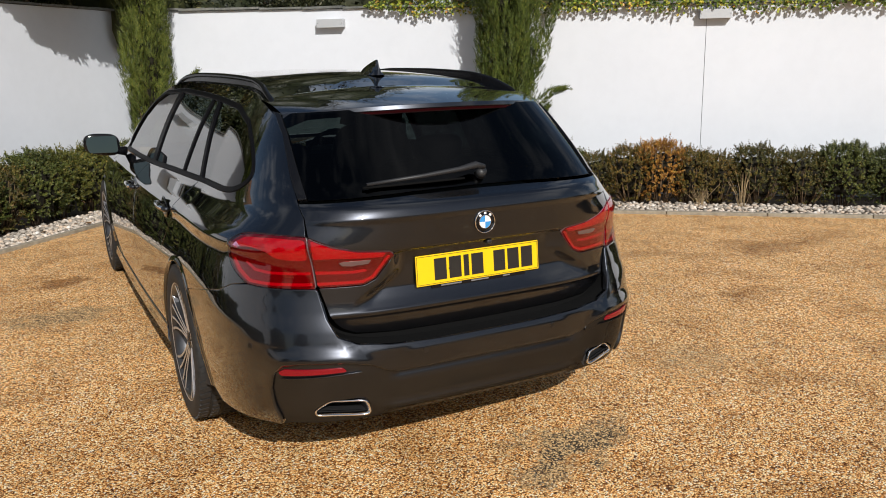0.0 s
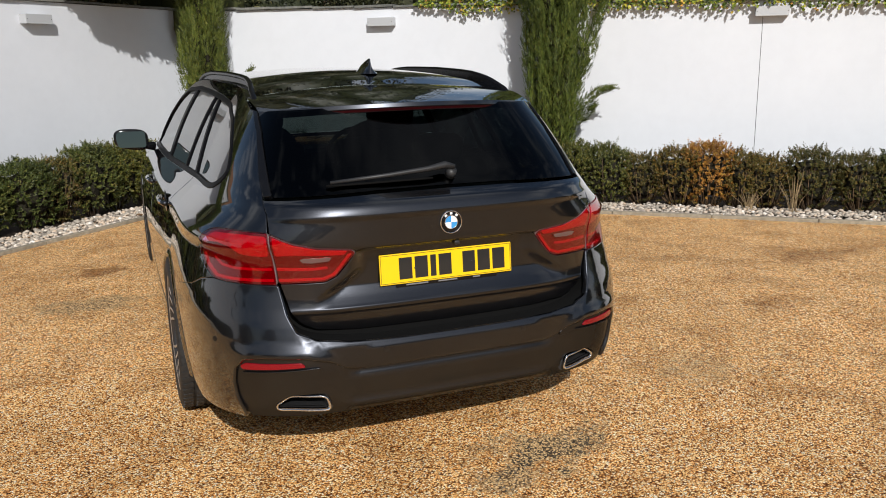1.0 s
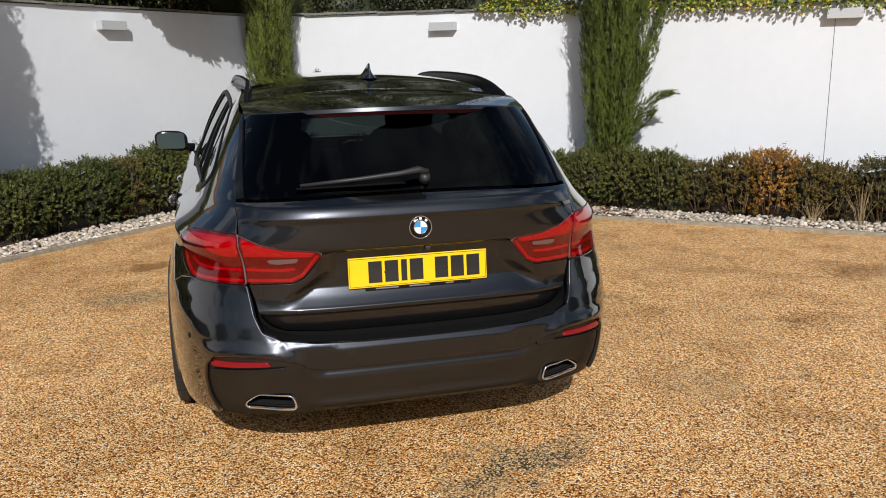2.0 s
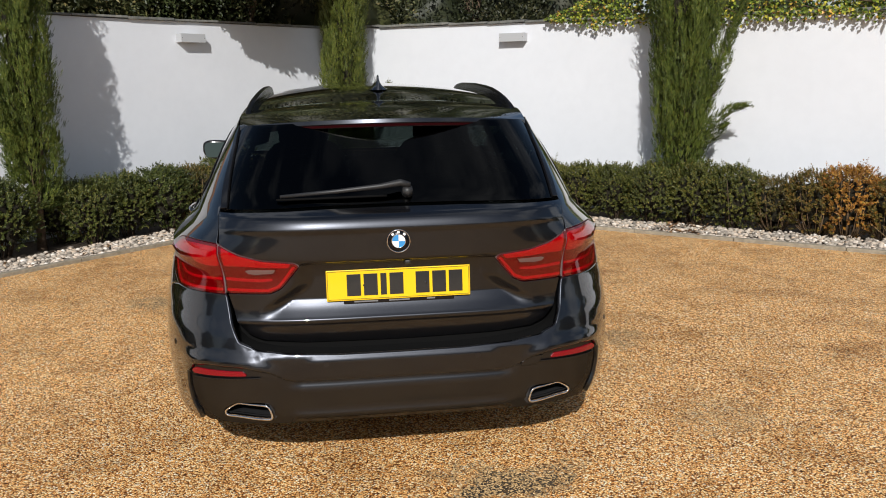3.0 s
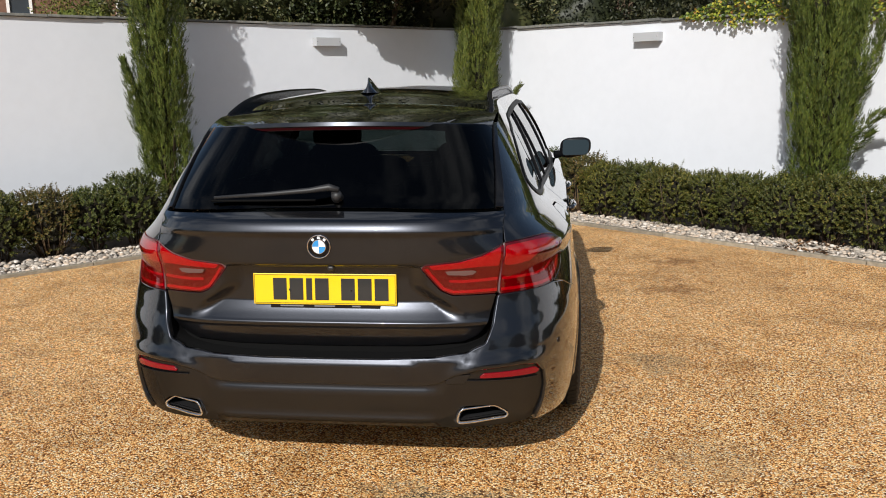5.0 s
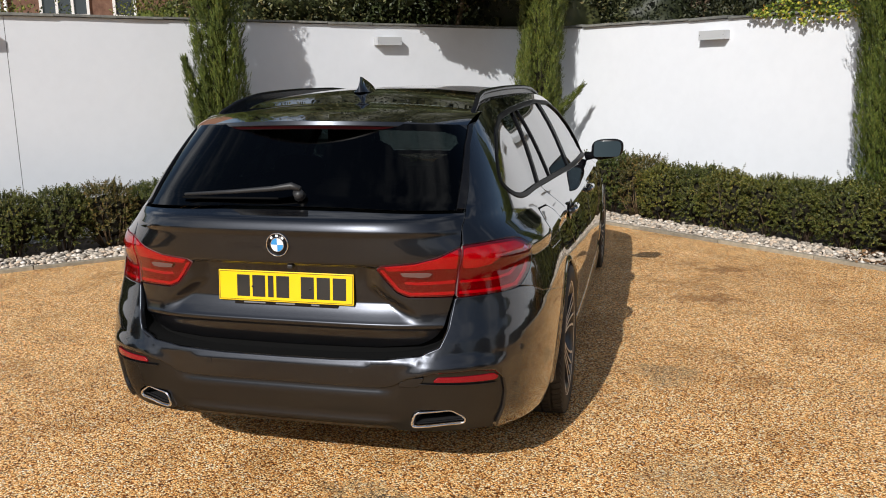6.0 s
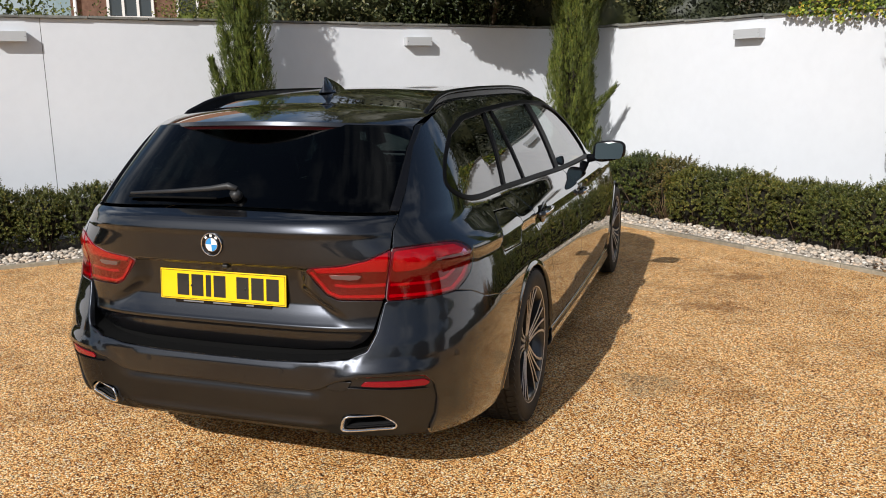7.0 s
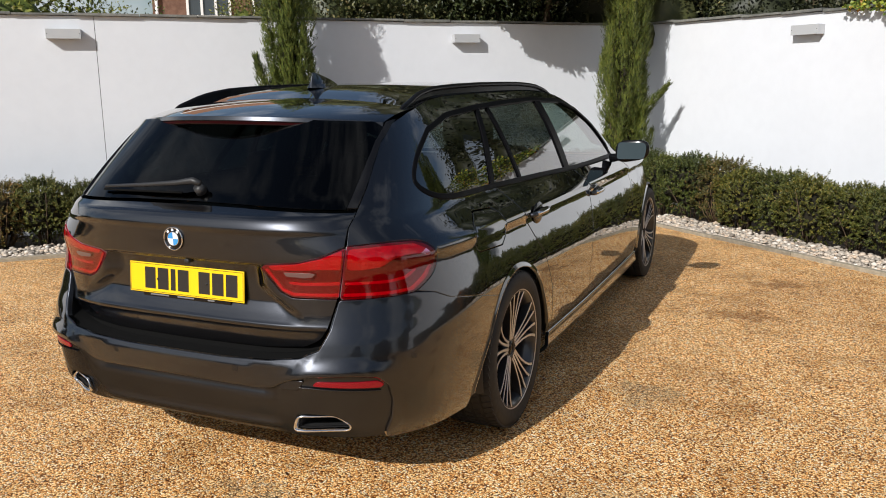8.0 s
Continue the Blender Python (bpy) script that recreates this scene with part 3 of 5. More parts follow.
def tree(name, label, at, high, clumps, seed, mat, leaf=.06, count=2600, trunk=.14, core=.56):
    root = thing(name, label, "tree", at=Matrix.Translation(at))
    r = random.Random(seed)
    bm = bmesh.new()
    tube(bm, [(0, 0, -.1), (.05, .03, high * .35), (0, .08, high * .75)], [trunk, trunk * .75, trunk * .3], 10)
    for c, size in clumps:
        tube(bm, [(.03, .02, high * .3), (c[0] * .5, c[1] * .5, c[2] * .75), c], [trunk * .4, trunk * .25, trunk * .08], 7)
    part("trunk", bm, BARK, root, smooth=True)
    for i, (c, size) in enumerate(clumps):
        crown(c, size, count, seed * 10 + i, mat, root, leaf, core=core)
    return root


# evergreens behind the walls
holm = [((-1.6, -1.2, 2.6), (1.0, .8, .7)), ((-.5, -.75, 2.75), (.9, .7, .75)), ((.7, -1.0, 3.3), (1.0, .9, .8)), ((-1.2, 0, 3.6), (1.3, 1.1, 1.0)), ((.6, .2, 4.1), (1.3, 1.2, 1.0)),
        ((0, -.3, 1.6), (1.4, .7, .9)), ((-1.5, -1.1, 1.7), (.8, .5, .8)), ((1.5, .1, 2.1), (.9, .8, 1.2))]
OAK = tree("holm_oak", "dark grey-green evergreen oak behind the white wall", (-1.45, 7.35, 0), 4.2, holm, 21, OAK_LEAF, .055, 6500)


def overhang_branch(parent, count=17000):
    """A leafy bough that reaches over the west wall by the corner."""
    r = np.random.RandomState(9)
    base = np.array(parent.matrix_basis.translation)
    out = np.array([-.18, -.98, 0])
    s = -.25 + 2.05 * r.rand(count)
    reach = np.interp(s, [-.25, .45, 1.2, 1.55, 1.85], [1.62, 1.46, 1.26, .90, .50]) + np.array([.16 * noise.noise(Vector((q * 4, 0, 2))) + .10 * noise.noise(Vector((q * 13, 0, 5))) for q in s])
    d = .1 + (reach - .1) * r.rand(count) ** .8
    at = np.array(CORNER) + np.array(SIDES["west"][0]) * s[:, None] + out * d[:, None] + np.array([0, 0, 1.0]) * (2.47 + .20 * r.rand(count))[:, None] - base
    leaves("bough_leaves", at, r.normal(size=(count, 3)) + out, r.normal(size=(count, 3)) + [0, 0, 1.5], .045 + .03 * r.rand(count), .030, OAK_LEAF, parent)
    bm = bmesh.new()
    for s_ in (.1, .7, 1.3):
        tip = spot("west", s_, 0, 2.58) + Vector(out) * .8 - Vector(base)
        tube(bm, [(.02, .02, 2.3), (tip + Vector((0, .7, .12))), tip], [.04, .025, .008], 7)
    part("bough", bm, BARK, parent, smooth=True)


overhang_branch(OAK)
# leaves near-black here: the deep shade behind the corner is in their colour
tree("holm_oak", "evergreen behind the corner of the wall, shade painted into its dark leaves", (1.75, 8.1, 0), 4.2,
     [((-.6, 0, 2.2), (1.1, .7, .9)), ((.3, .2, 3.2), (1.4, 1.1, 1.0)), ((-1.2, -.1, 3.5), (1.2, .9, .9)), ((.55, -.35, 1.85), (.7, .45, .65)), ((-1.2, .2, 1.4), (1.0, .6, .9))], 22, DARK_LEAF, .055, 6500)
tree("holm_oak", "dark grey-green evergreen oak behind the white wall", (-3.7, 5.9, 0), 3.6,
     [((0, 0, 2.4), (.8, .7, .8)), ((.9, .6, 2.5), (.9, .7, .9)), ((.4, .2, 3.3), (1.0, .9, .8)), ((.2, .1, 1.5), (1.0, .6, .8))], 23, OAK_LEAF, .05, 5000)
for x, y, s in ((-6.3, 2.3, 31), (-7.0, 1.5, 32), (-5.8, 3.05, 33), (-7.8, .8, 34)):
    tree("conifer_hedge", "green conifer hedge behind the white wall", (x, y, 0), 2.3, [((0, 0, 1.85), (.80, .70, 1.0)), ((.2, .3, 1.1), (.75, .65, 1.0))], s, CYPRESS_LEAF, .07, 2600, .06)
tree("conifer_hedge", "green conifer hedge behind the white wall", (-5.36, 3.72, 0), 2.0, [((0, 0, 1.55), (.46, .46, .78)), ((.05, .1, 1.0), (.5, .5, .8))], 35, CYPRESS_LEAF, .06, 3200, .06)

for s_, o_, h_, k in ((6.02, -.95, .98, 36), (5.62, -.9, .9, 37), (4.42, -2.2, 1.12, 38), (4.05, -2.3, 1.2, 39)):
    tree("conifer_hedge", "green conifer hedge behind the white wall", spot("west", s_, o_), 2.0, [((0, 0, 1.62 * h_), (.42, .42, .85 * h_)), ((.05, .1, 1.0), (.45, .45, .8))], k, CYPRESS_LEAF, .036, 5200, .06)
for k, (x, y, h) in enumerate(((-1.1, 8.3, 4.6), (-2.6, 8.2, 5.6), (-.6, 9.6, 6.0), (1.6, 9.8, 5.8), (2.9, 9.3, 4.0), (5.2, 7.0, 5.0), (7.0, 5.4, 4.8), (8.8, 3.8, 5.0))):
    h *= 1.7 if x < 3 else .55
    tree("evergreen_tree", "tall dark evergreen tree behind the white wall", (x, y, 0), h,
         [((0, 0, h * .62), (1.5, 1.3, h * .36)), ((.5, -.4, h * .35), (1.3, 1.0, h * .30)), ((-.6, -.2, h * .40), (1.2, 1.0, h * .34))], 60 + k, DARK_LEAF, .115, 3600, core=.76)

# trees across the drive, behind the camera
for k, (x, y, h) in enumerate(((-9.5, -8.5, 5.5), (-6.5, -12.5, 4.6), (-2.0, -13.5, 3.6), (3.0, -13.0, 4.4), (7.5, -10.5, 5.6), (10.5, -6.0, 5.4), (12.0, -1.5, 5.2), (-12.0, -4.0, 5.2))):
    h *= .55
    tree("garden_tree", "leafy green tree across the drive", (x, y, 0), h,
         [((0, 0, h * .62), (1.9, 1.8, h * .34)), ((1.2, .3, h * .42), (1.5, 1.4, h * .34)), ((-1.2, -.2, h * .45), (1.5, 1.4, h * .36)), ((.2, .3, h * .2), (2.0, 1.5, h * .24)), ((.4, 0, h * .86), (.9, .9, h * .24))], 80 + k, OAK_LEAF, .12, 2600, core=.74)

# a brick house beyond the west wall
def house(name, label, m, wide, deep, high, windows, roof_rise):
    root = thing(name, label, "house", at=m)
    part("wall", box(bmesh.new(), (wide, deep, high), pose(wide / 2, deep / 2, high / 2)), BRICK, root)
    bm = bmesh.new()
    v = [bm.verts.new(p) for p in ((-.4, -.4, high), (wide + .4, -.4, high), (wide + .4, deep + .4, high), (-.4, deep + .4, high), (-.4, deep / 2, high + roof_rise), (wide + .4, deep / 2, high + roof_rise))]
    for f in ((0, 1, 5, 4), (2, 3, 4, 5), (0, 4, 3), (1, 2, 5), (3, 2, 1, 0)):
        bm.faces.new([v[i] for i in f])
    part("roof", bm, TILE, root)
    part("fascia", box(bmesh.new(), (wide + .82, .04, .22), pose(wide / 2, -.42, high + .02)), PAINT_WHITE, root)
    for x, z, w, h, lights in windows:
        win = part("window", box(bmesh.new(), (w, .06, .08), pose(x + w / 2, -.05, z - .02)), PAINT_WHITE, root, "white painted window")
        for k in range(lights + 1):
            part("window_frame", box(bmesh.new(), (.07, .07, h), pose(x + w * k / lights, -.035, z + h / 2)), PAINT_WHITE, win)
        part("window_frame", box(bmesh.new(), (w + .07, .07, .07), pose(x + w / 2, -.03, z + h)), PAINT_WHITE, win)
        for k in range(lights):
            part("pane", box(bmesh.new(), (w / lights - .07, .02, h - .07), pose(x + w * (k + .5) / lights, -.012, z + h / 2)), PANE, win)
    bm = tube(bmesh.new(), [(.12, -.08, .2), (.12, -.08, high)], .045, 10)
    part("downpipe", bm, PAINT_WHITE, root, "white downpipe", True)
    return root


house("brick_house", "red brick house with white windows behind the wall", pose(-15.6, 15.6, 0, 0, 0, 40), 9, 7, 5.3,
      [(.96, 3.42, 1.18, 1.25, 3), (2.82, 3.42, .55, 1.1, 1), (5.6, 3.42, 1.2, 1.25, 3)], 2.4)


# square up-and-down wall lights
def wall_light(m):
    root = thing("wall_light", "pale grey box-shaped outdoor light on the white wall", "wall light", "lights along the walls", m)
    w, d, h, t = .31, .095, .092, .004
    part("front_plate", box(bmesh.new(), (w, t, h), pose(0, -d, 0), .0012), ALUMINIUM, root)
    for x in (-1, 1):
        part("side_plate", box(bmesh.new(), (t, d - t, h - .002), pose(x * (w / 2 - t / 2), -d / 2, 0)), ALUMINIUM, root)
    part("back_plate", box(bmesh.new(), (w - .04, .012, h * .8), pose(0, -.006, 0)), ALUMINIUM, root)
    part("lamp_holder", box(bmesh.new(), (w * .55, .05, .045), pose(0, -.04, 0), .006), PAINT_WHITE, root)
    for x in (-1, 1):
        bm = bmesh.new()
        bmesh.ops.create_cone(bm, cap_ends=True, segments=10, radius1=.004, radius2=.003, depth=.003, matrix=pose(x * (w / 2 - .012), -d - .003, 0, 90))
        part("screw", bm, DARK, root)
    return root


first_light = wall_light(at_wall("east", 2.62, 0, 1.905))
for side, s, z in (("east", 6.76, 1.892), ("west", 2.23, 1.94), ("west", 6.40, 1.958)):
    copy_thing(first_light, at_wall(side, s, 0, z))


# ---- the car ----
# The car points along +y, with its rear axle at y = 0. By height: the body's half width, the overhang behind the rear axle, and how square the plan's corner is.
half_width = pchip([.16, .22, .30, .45, .55, .62, .68, .74, .80, .845, .866, .882, .895, .92, .97, 1.00, 1.05, 1.10, 1.20, 1.30, 1.38, 1.43, 1.47],
                   [.860, .886, .905, .917, .920, .919, .9140, .9035, .8905, .8800, .8785, .8870, .8815, .860, .803, .774, .752, .730, .683, .628, .575, .535, .475])
overhang = pchip([.18, .24, .32, .40, .47, .54, .60, .68, .757, .82, .87, .934, .975, .990, 1.003, 1.015, 1.05, 1.10, 1.20, 1.30, 1.40, 1.46],
                 [.93, .985, 1.03, 1.05, 1.062, 1.064, 1.052, 1.022, 1.006, 1.004, 1.010, 1.013, 1.0135, 1.0120, 1.0070, .9985, .944, .896, .80, .705, .615, .56])
gate_overhang = pchip([.54, .60, .636, .646, .654, .662, .70, .80, .874, .934, .962, .976, .984, .994, 1.005, 1.015, 1.022, 1.035, 1.05, 1.10],
                      [.975, .9885, .9985, 1.0035, 1.0045, 1.002, .997, .998, 1.009, 1.011, 1.0120, 1.0155, 1.0168, 1.0138, 1.0090, 1.0030, .9955, .970, .944, .896])
squareness = pchip([.2, .5, .8, .92, 1.0, 1.1, 1.4], [4.1, 3.95, 3.7, 3.8, 3.95, 4.1, 3.9])
nose = pchip([.16, .40, .55, .70, .95, 1.1], [1.16, 1.24, 1.24, 1.18, 1.0, .9])
side_swell = pchip([0, .5, 1.2, 2.0, 2.6], [0, .55, 1.0, .8, .1])
swell_by_height = pchip([.2, .9, 1.0, 1.45], [.018, .022, .045, .065])


def side_taper(y, z):
    return 1 + side_swell(y) * swell_by_height(z)
AXLE = math.pi / 2
FRONT = AXLE + 2.6


def skin(u, z, behind=overhang):
    """The body's surface. u runs in plan from the rear's middle (0) round the corner to the side at the axle (pi / 2), forward in metres, and round the nose."""
    a, n = half_width(z), squareness(z)
    s, u = (1, u) if u >= 0 else (-1, -u)
    if u > FRONT:
        f, a = u - FRONT, a * side_taper(2.6, z)
        si, co, b = math.sin(f), abs(math.cos(f)), nose(z)
        r = ((co / a) ** 2.7 + (si / b) ** 2.7) ** (-1 / 2.7)
        return Vector((s * r * co, 2.6 + r * si, z))
    if u > AXLE:
        return Vector((s * a * side_taper(u - AXLE, z), u - AXLE, z))
    si, co, b = math.sin(u), math.cos(u), behind(z)
    r = ((si / a) ** n + (abs(co) / b) ** n) ** (-1 / n)
    return Vector((s * r * si, -r * co, z))


def u_at(z, x=None, y=None):
    """u of the place on the skin at that height with that x (on the rear) or y."""
    if y is not None and 0 <= y <= 2.6:
        return AXLE + y
    lo, hi = (0.0, AXLE) if x is not None or y < 0 else (FRONT, FRONT + AXLE)
    for _ in range(40):
        mid = (lo + hi) / 2
        p = skin(mid, z)
        if (p.x < x) if x is not None else (p.y < y):
            lo = mid
        else:
            hi = mid
    return lo



def smooth(t):
    t = min(max(t, 0), 1)
    return t * t * (3 - 2 * t)


def gate_skin(u, z):
    """The tailgate, with the sloping pocket for the plate pressed into it."""
    p = skin(u, z, gate_overhang)
    x = abs(p.x)
    wide = .295 + .13 * smooth((.80 - z) / .13)
    slope = min(max((z - .654) / .074, 0), 1)
    depth = .036 * (1 - smooth((x - wide) / .085)) * (slope + .12 * (smooth(slope) - slope)) * (1 - smooth((z - .852) / .016))
    return p + Vector((0, depth, 0))


top_line = pchip([-.70, -.45, -.367, -.25, -.12, .12, .5, .9, 1.143, 1.464, 1.794, 2.08, 2.3, 2.4, 2.7, 3.1, 3.4, 3.65, 3.8],
                 [1.285, 1.322, 1.342, 1.365, 1.389, 1.403, 1.408, 1.410, 1.408, 1.388, 1.290, 1.138, 1.0, .965, .93, .89, .82, .74, .66])
crown_line = pchip([-.7, -.3, 0, .3, 1.2, 1.4, 2.2, 2.4, 3.2, 3.8], [.040, .040, .050, .055, .055, .050, .032, -.012, .030, .02])


def deck(x, y):
    """Roof, windscreen and bonnet: a crowned sheet between the top lines of the two sides."""
    z = top_line(y)
    edge = skin(u_at(z, y=y), z).x
    return Vector((x * edge, y, z + crown_line(y) * (1 - x * x) ** .9))


def normal_of(surf, u, v, e=1e-3):
    a = surf(u + e, v) - surf(u - e, v)
    b = surf(u, v + e) - surf(u, v - e)
    return a.cross(b).normalized()


def outline(points, r=.012, step=.022, radii=None):
    """A closed line through corner points, each rounded off, in short steps."""
    n, line = len(points), []
    points = [Vector(p) for p in points]
    for i, p in enumerate(points):
        a, b = points[i - 1], points[(i + 1) % n]
        k = (radii or {}).get(i, r)
        da, db = min(k, (a - p).length * .45), min(k, (b - p).length * .45)
        pa, pb = p + (a - p).normalized() * da, p + (b - p).normalized() * db
        bend = (a - p).angle(b - p, math.pi)
        steps = 1 if bend > 3.05 else max(3, int(k / .006))
        line += [(1 - t) ** 2 * pa + 2 * t * (1 - t) * p + t * t * pb for t in [j / steps for j in range(steps + 1)]]
    dense = []
    for a, b in zip(line, line[1:] + line[:1]):
        m = max(1, math.ceil((b - a).length / step))
        dense += [a + (b - a) * j / m for j in range(m)]
    thin = [dense[0]]
    for p in dense[1:]:
        if (p - thin[-1]).length > .0012:
            thin.append(p)
    if (thin[0] - thin[-1]).length < .0012:
        thin.pop()
    return thin if sum(a.x * b.y - b.x * a.y for a, b in zip(thin, thin[1:] + thin[:1])) > 0 else thin[::-1]


def shrunk(line, d):
    out = []
    for i, p in enumerate(line):
        t = line[(i + 1) % len(line)] - line[i - 1]
        out.append(p + Vector((-t.y, t.x)).normalized() * d)
    return out


def within(p, line):
    inside, j = False, len(line) - 1
    for i in range(len(line)):
        a, b = line[i], line[j]
        if (a.y > p[1]) != (b.y > p[1]) and p[0] < (b.x - a.x) * (p[1] - a.y) / (b.y - a.y) + a.x:
            inside = not inside
        j = i
    return inside


from mathutils.geometry import delaunay_2d_cdt


def panel(name, points, mat, parent, surf=skin, off=0.0, gap=.0045, thick=.014, step=.035, r=.012, radii=None, holes=(), label="", round_edge=.0025, mirror=False):
    """A sheet of the surface inside a rounded outline, with rolled edges; its shading follows the true surface."""
    lines = [shrunk(outline(points, r, radii=radii), gap)] + [shrunk(outline(h, r)[::-1], gap) for h in holes]
    if mirror:
        lines = [[Vector((-p.x, p.y)) for p in reversed(q)] for q in lines]
    flat, edges = [], []
    for q in lines:
        n0 = len(flat)
        flat += q
        edges += [(n0 + i, n0 + (i + 1) % len(q)) for i in range(len(q))]
    border = np.array([p[:] for p in flat])
    lo, hi = border.min(0), border.max(0)
    nx, ny = (max(2, int((hi[i] - lo[i]) / step)) for i in (0, 1))
    for i in range(nx + 1):
        for j in range(ny + 1):
            p = lo + (hi - lo) * ((i + .5 * (j % 2)) / nx, j / ny)
            if np.min(np.abs(border - p).sum(1)) > step * .45 and sum(within(p, q) for q in lines) % 2:
                flat.append(Vector(p))
    verts2, _, tris, origin, _, _ = delaunay_2d_cdt(flat, edges, [], 0, 1e-5)
    where = {o: k for k, os in enumerate(origin) for o in os}
    tris = [t for t in tris if sum(within(sum((verts2[i] for i in t), Vector((0, 0))) / 3, q) for q in lines) % 2]
    verts, normals, faces = [], [], []
    for p in verts2:
        n = normal_of(surf, *p)
        verts.append(surf(*p) + n * off)
        normals.append(n)
    for t in tris:
        a, b, c = (verts[i] for i in t)
        faces.append(tuple(t) if (b - a).cross(c - a).dot(normals[t[0]]) > 0 else tuple(t)[::-1])
    n0 = 0
    for q in lines:
        ids = [where[n0 + i] for i in range(len(q))]
        n0 += len(q)
        first = len(verts)
        for k, i in enumerate(ids):
            out = (verts[ids[(k + 1) % len(ids)]] - verts[ids[k - 1]]).cross(normals[i]).normalized()
            p = verts[i] + (out - normals[i]) * round_edge
            verts += [p, p - normals[i] * thick]
            normals += [out, out]
        m = len(ids)
        for k in range(m):
            a, b = ids[k], ids[(k + 1) % m]
            c, d = first + 2 * k, first + 2 * ((k + 1) % m)
            faces += [(a, c, d, b), (c, c + 1, d + 1, d)]
    me = bpy.data.meshes.new(name)
    me.from_pydata([v[:] for v in verts], [], faces)
    me.polygons.foreach_set("use_smooth", [True] * len(me.polygons))
    me.normals_split_custom_set_from_vertices([n[:] for n in normals])
    return linked(name, me, mat, parent, label)


def sheet(name, f, us, vs, mat, parent, label="", flip=False):
    """A grid surface f(u, v)."""
    v = [f(a, b) for b in vs for a in us]
    n = len(us)
    fs = [(j * n + i, j * n + i + 1, (j + 1) * n + i + 1, (j + 1) * n + i) for j in range(len(vs) - 1) for i in range(n - 1)]
    return raw(name, v, [q[::-1] for q in fs] if flip else fs, mat, parent, label, True)


def glass(name, tint, rough=0.0, f0=.043, rise=5.0):
    m = bpy.data.materials.new(name)
    m.use_nodes = True
    nt = m.node_tree
    nt.nodes.clear()
    clear, gloss = nt.nodes.new("ShaderNodeBsdfTransparent"), nt.nodes.new("ShaderNodeBsdfGlossy")
    clear.inputs["Color"].default_value = (*tint, 1)
    gloss.inputs["Roughness"].default_value = rough
    weight, power, f = nt.nodes.new("ShaderNodeLayerWeight"), nt.nodes.new("ShaderNodeMath"), nt.nodes.new("ShaderNodeMath")
    mix, out = nt.nodes.new("ShaderNodeMixShader"), nt.nodes.new("ShaderNodeOutputMaterial")
    weight.inputs["Blend"].default_value = .5
    power.operation, power.inputs[1].default_value = "POWER", rise
    f.operation, f.inputs[1].default_value, f.inputs[2].default_value = "MULTIPLY_ADD", 1 - f0, f0
    for a, b in ((weight.outputs["Facing"], power.inputs[0]), (power.outputs[0], f.inputs[0]), (f.outputs[0], mix.inputs[0]), (clear.outputs[0], mix.inputs[1]), (gloss.outputs[0], mix.inputs[2]), (mix.outputs[0], out.inputs["Surface"])):
        nt.links.new(a, b)
    return m


def lacquer(m, f0, power, rough=.004):
    """A clear sharp coat over m that mirrors little face on and much at a glance."""
    nt = m.node_tree
    out, base = nt.nodes["Material Output"], bsdf(m)
    gloss, mix = nt.nodes.new("ShaderNodeBsdfGlossy"), nt.nodes.new("ShaderNodeMixShader")
    weight, rise, f = nt.nodes.new("ShaderNodeLayerWeight"), nt.nodes.new("ShaderNodeMath"), nt.nodes.new("ShaderNodeMath")
    gloss.inputs["Color"].default_value, gloss.inputs["Roughness"].default_value = (1, 1, 1, 1), rough
    weight.inputs["Blend"].default_value = .5
    rise.operation, rise.inputs[1].default_value = "POWER", power
    f.operation, f.inputs[1].default_value, f.inputs[2].default_value = "MULTIPLY_ADD", 1 - f0, f0
    for a, b in ((weight.outputs["Facing"], rise.inputs[0]), (rise.outputs[0], f.inputs[0]), (f.outputs[0], mix.inputs[0]), (base.outputs[0], mix.inputs[1]), (gloss.outputs[0], mix.inputs[2]), (mix.outputs[0], out.inputs["Surface"])):
        wire(m, a, b)


PAINT = material("graphite_metallic_paint", (.03, .03, .032), .31, .95, 0.0)
bsdf(PAINT).inputs["Specular Tint"].default_value = (.04, .04, .04, 1)
wire(PAINT, ramp(PAINT, noisy(PAINT, 900.0, 2), [(.35, (.022, .024, .029)), (.65, (.046, .049, .057))]), bsdf(PAINT).inputs["Base Color"])
lacquer(PAINT, .032, 2.65)
SATIN = material("satin_dark_paint", (.050, .053, .060), .31, .95, .10)
bsdf(SATIN).inputs["Specular Tint"].default_value = (.05, .05, .05, 1)
bsdf(SATIN).inputs["Coat Weight"].default_value, bsdf(SATIN).inputs["Coat Roughness"].default_value = .35, .14
GLOSS_BLACK = material("gloss_black_trim", (.006, .006, .007), .12, 0, .12, .25)
TRIM = material("black_window_trim", (.005, .005, .006), .38, 0, 0, .03)
RAIL = material("black_roof_rail", (.006, .006, .007), .24, 0, 0, .07)
PLASTIC = material("black_plastic", (.016, .016, .017), .5)
wire(PLASTIC, ramp(PLASTIC, noisy(PLASTIC, 300.0, 2), [(.3, (.012, .012, .013)), (.7, (.022, .022, .023))]), bsdf(PLASTIC).inputs["Base Color"])
RUBBER = material("tyre_rubber", (.018, .018, .018), .72)
wire(RUBBER, ramp(RUBBER, noisy(RUBBER, 40.0, 5), [(.3, (.010, .010, .010)), (.7, (.022, .021, .020))]), bsdf(RUBBER).inputs["Base Color"])
CHROME = material("chrome", (.75, .75, .76), .08, 1.0)
ALLOY = material("machined_alloy", (.62, .62, .63), .34, .75)
ALLOY_DARK = material("dark_grey_alloy", (.045, .046, .050), .35, .6, .5)
MIRROR = material("mirror", (.060, .084, .094), .01, 1.0)
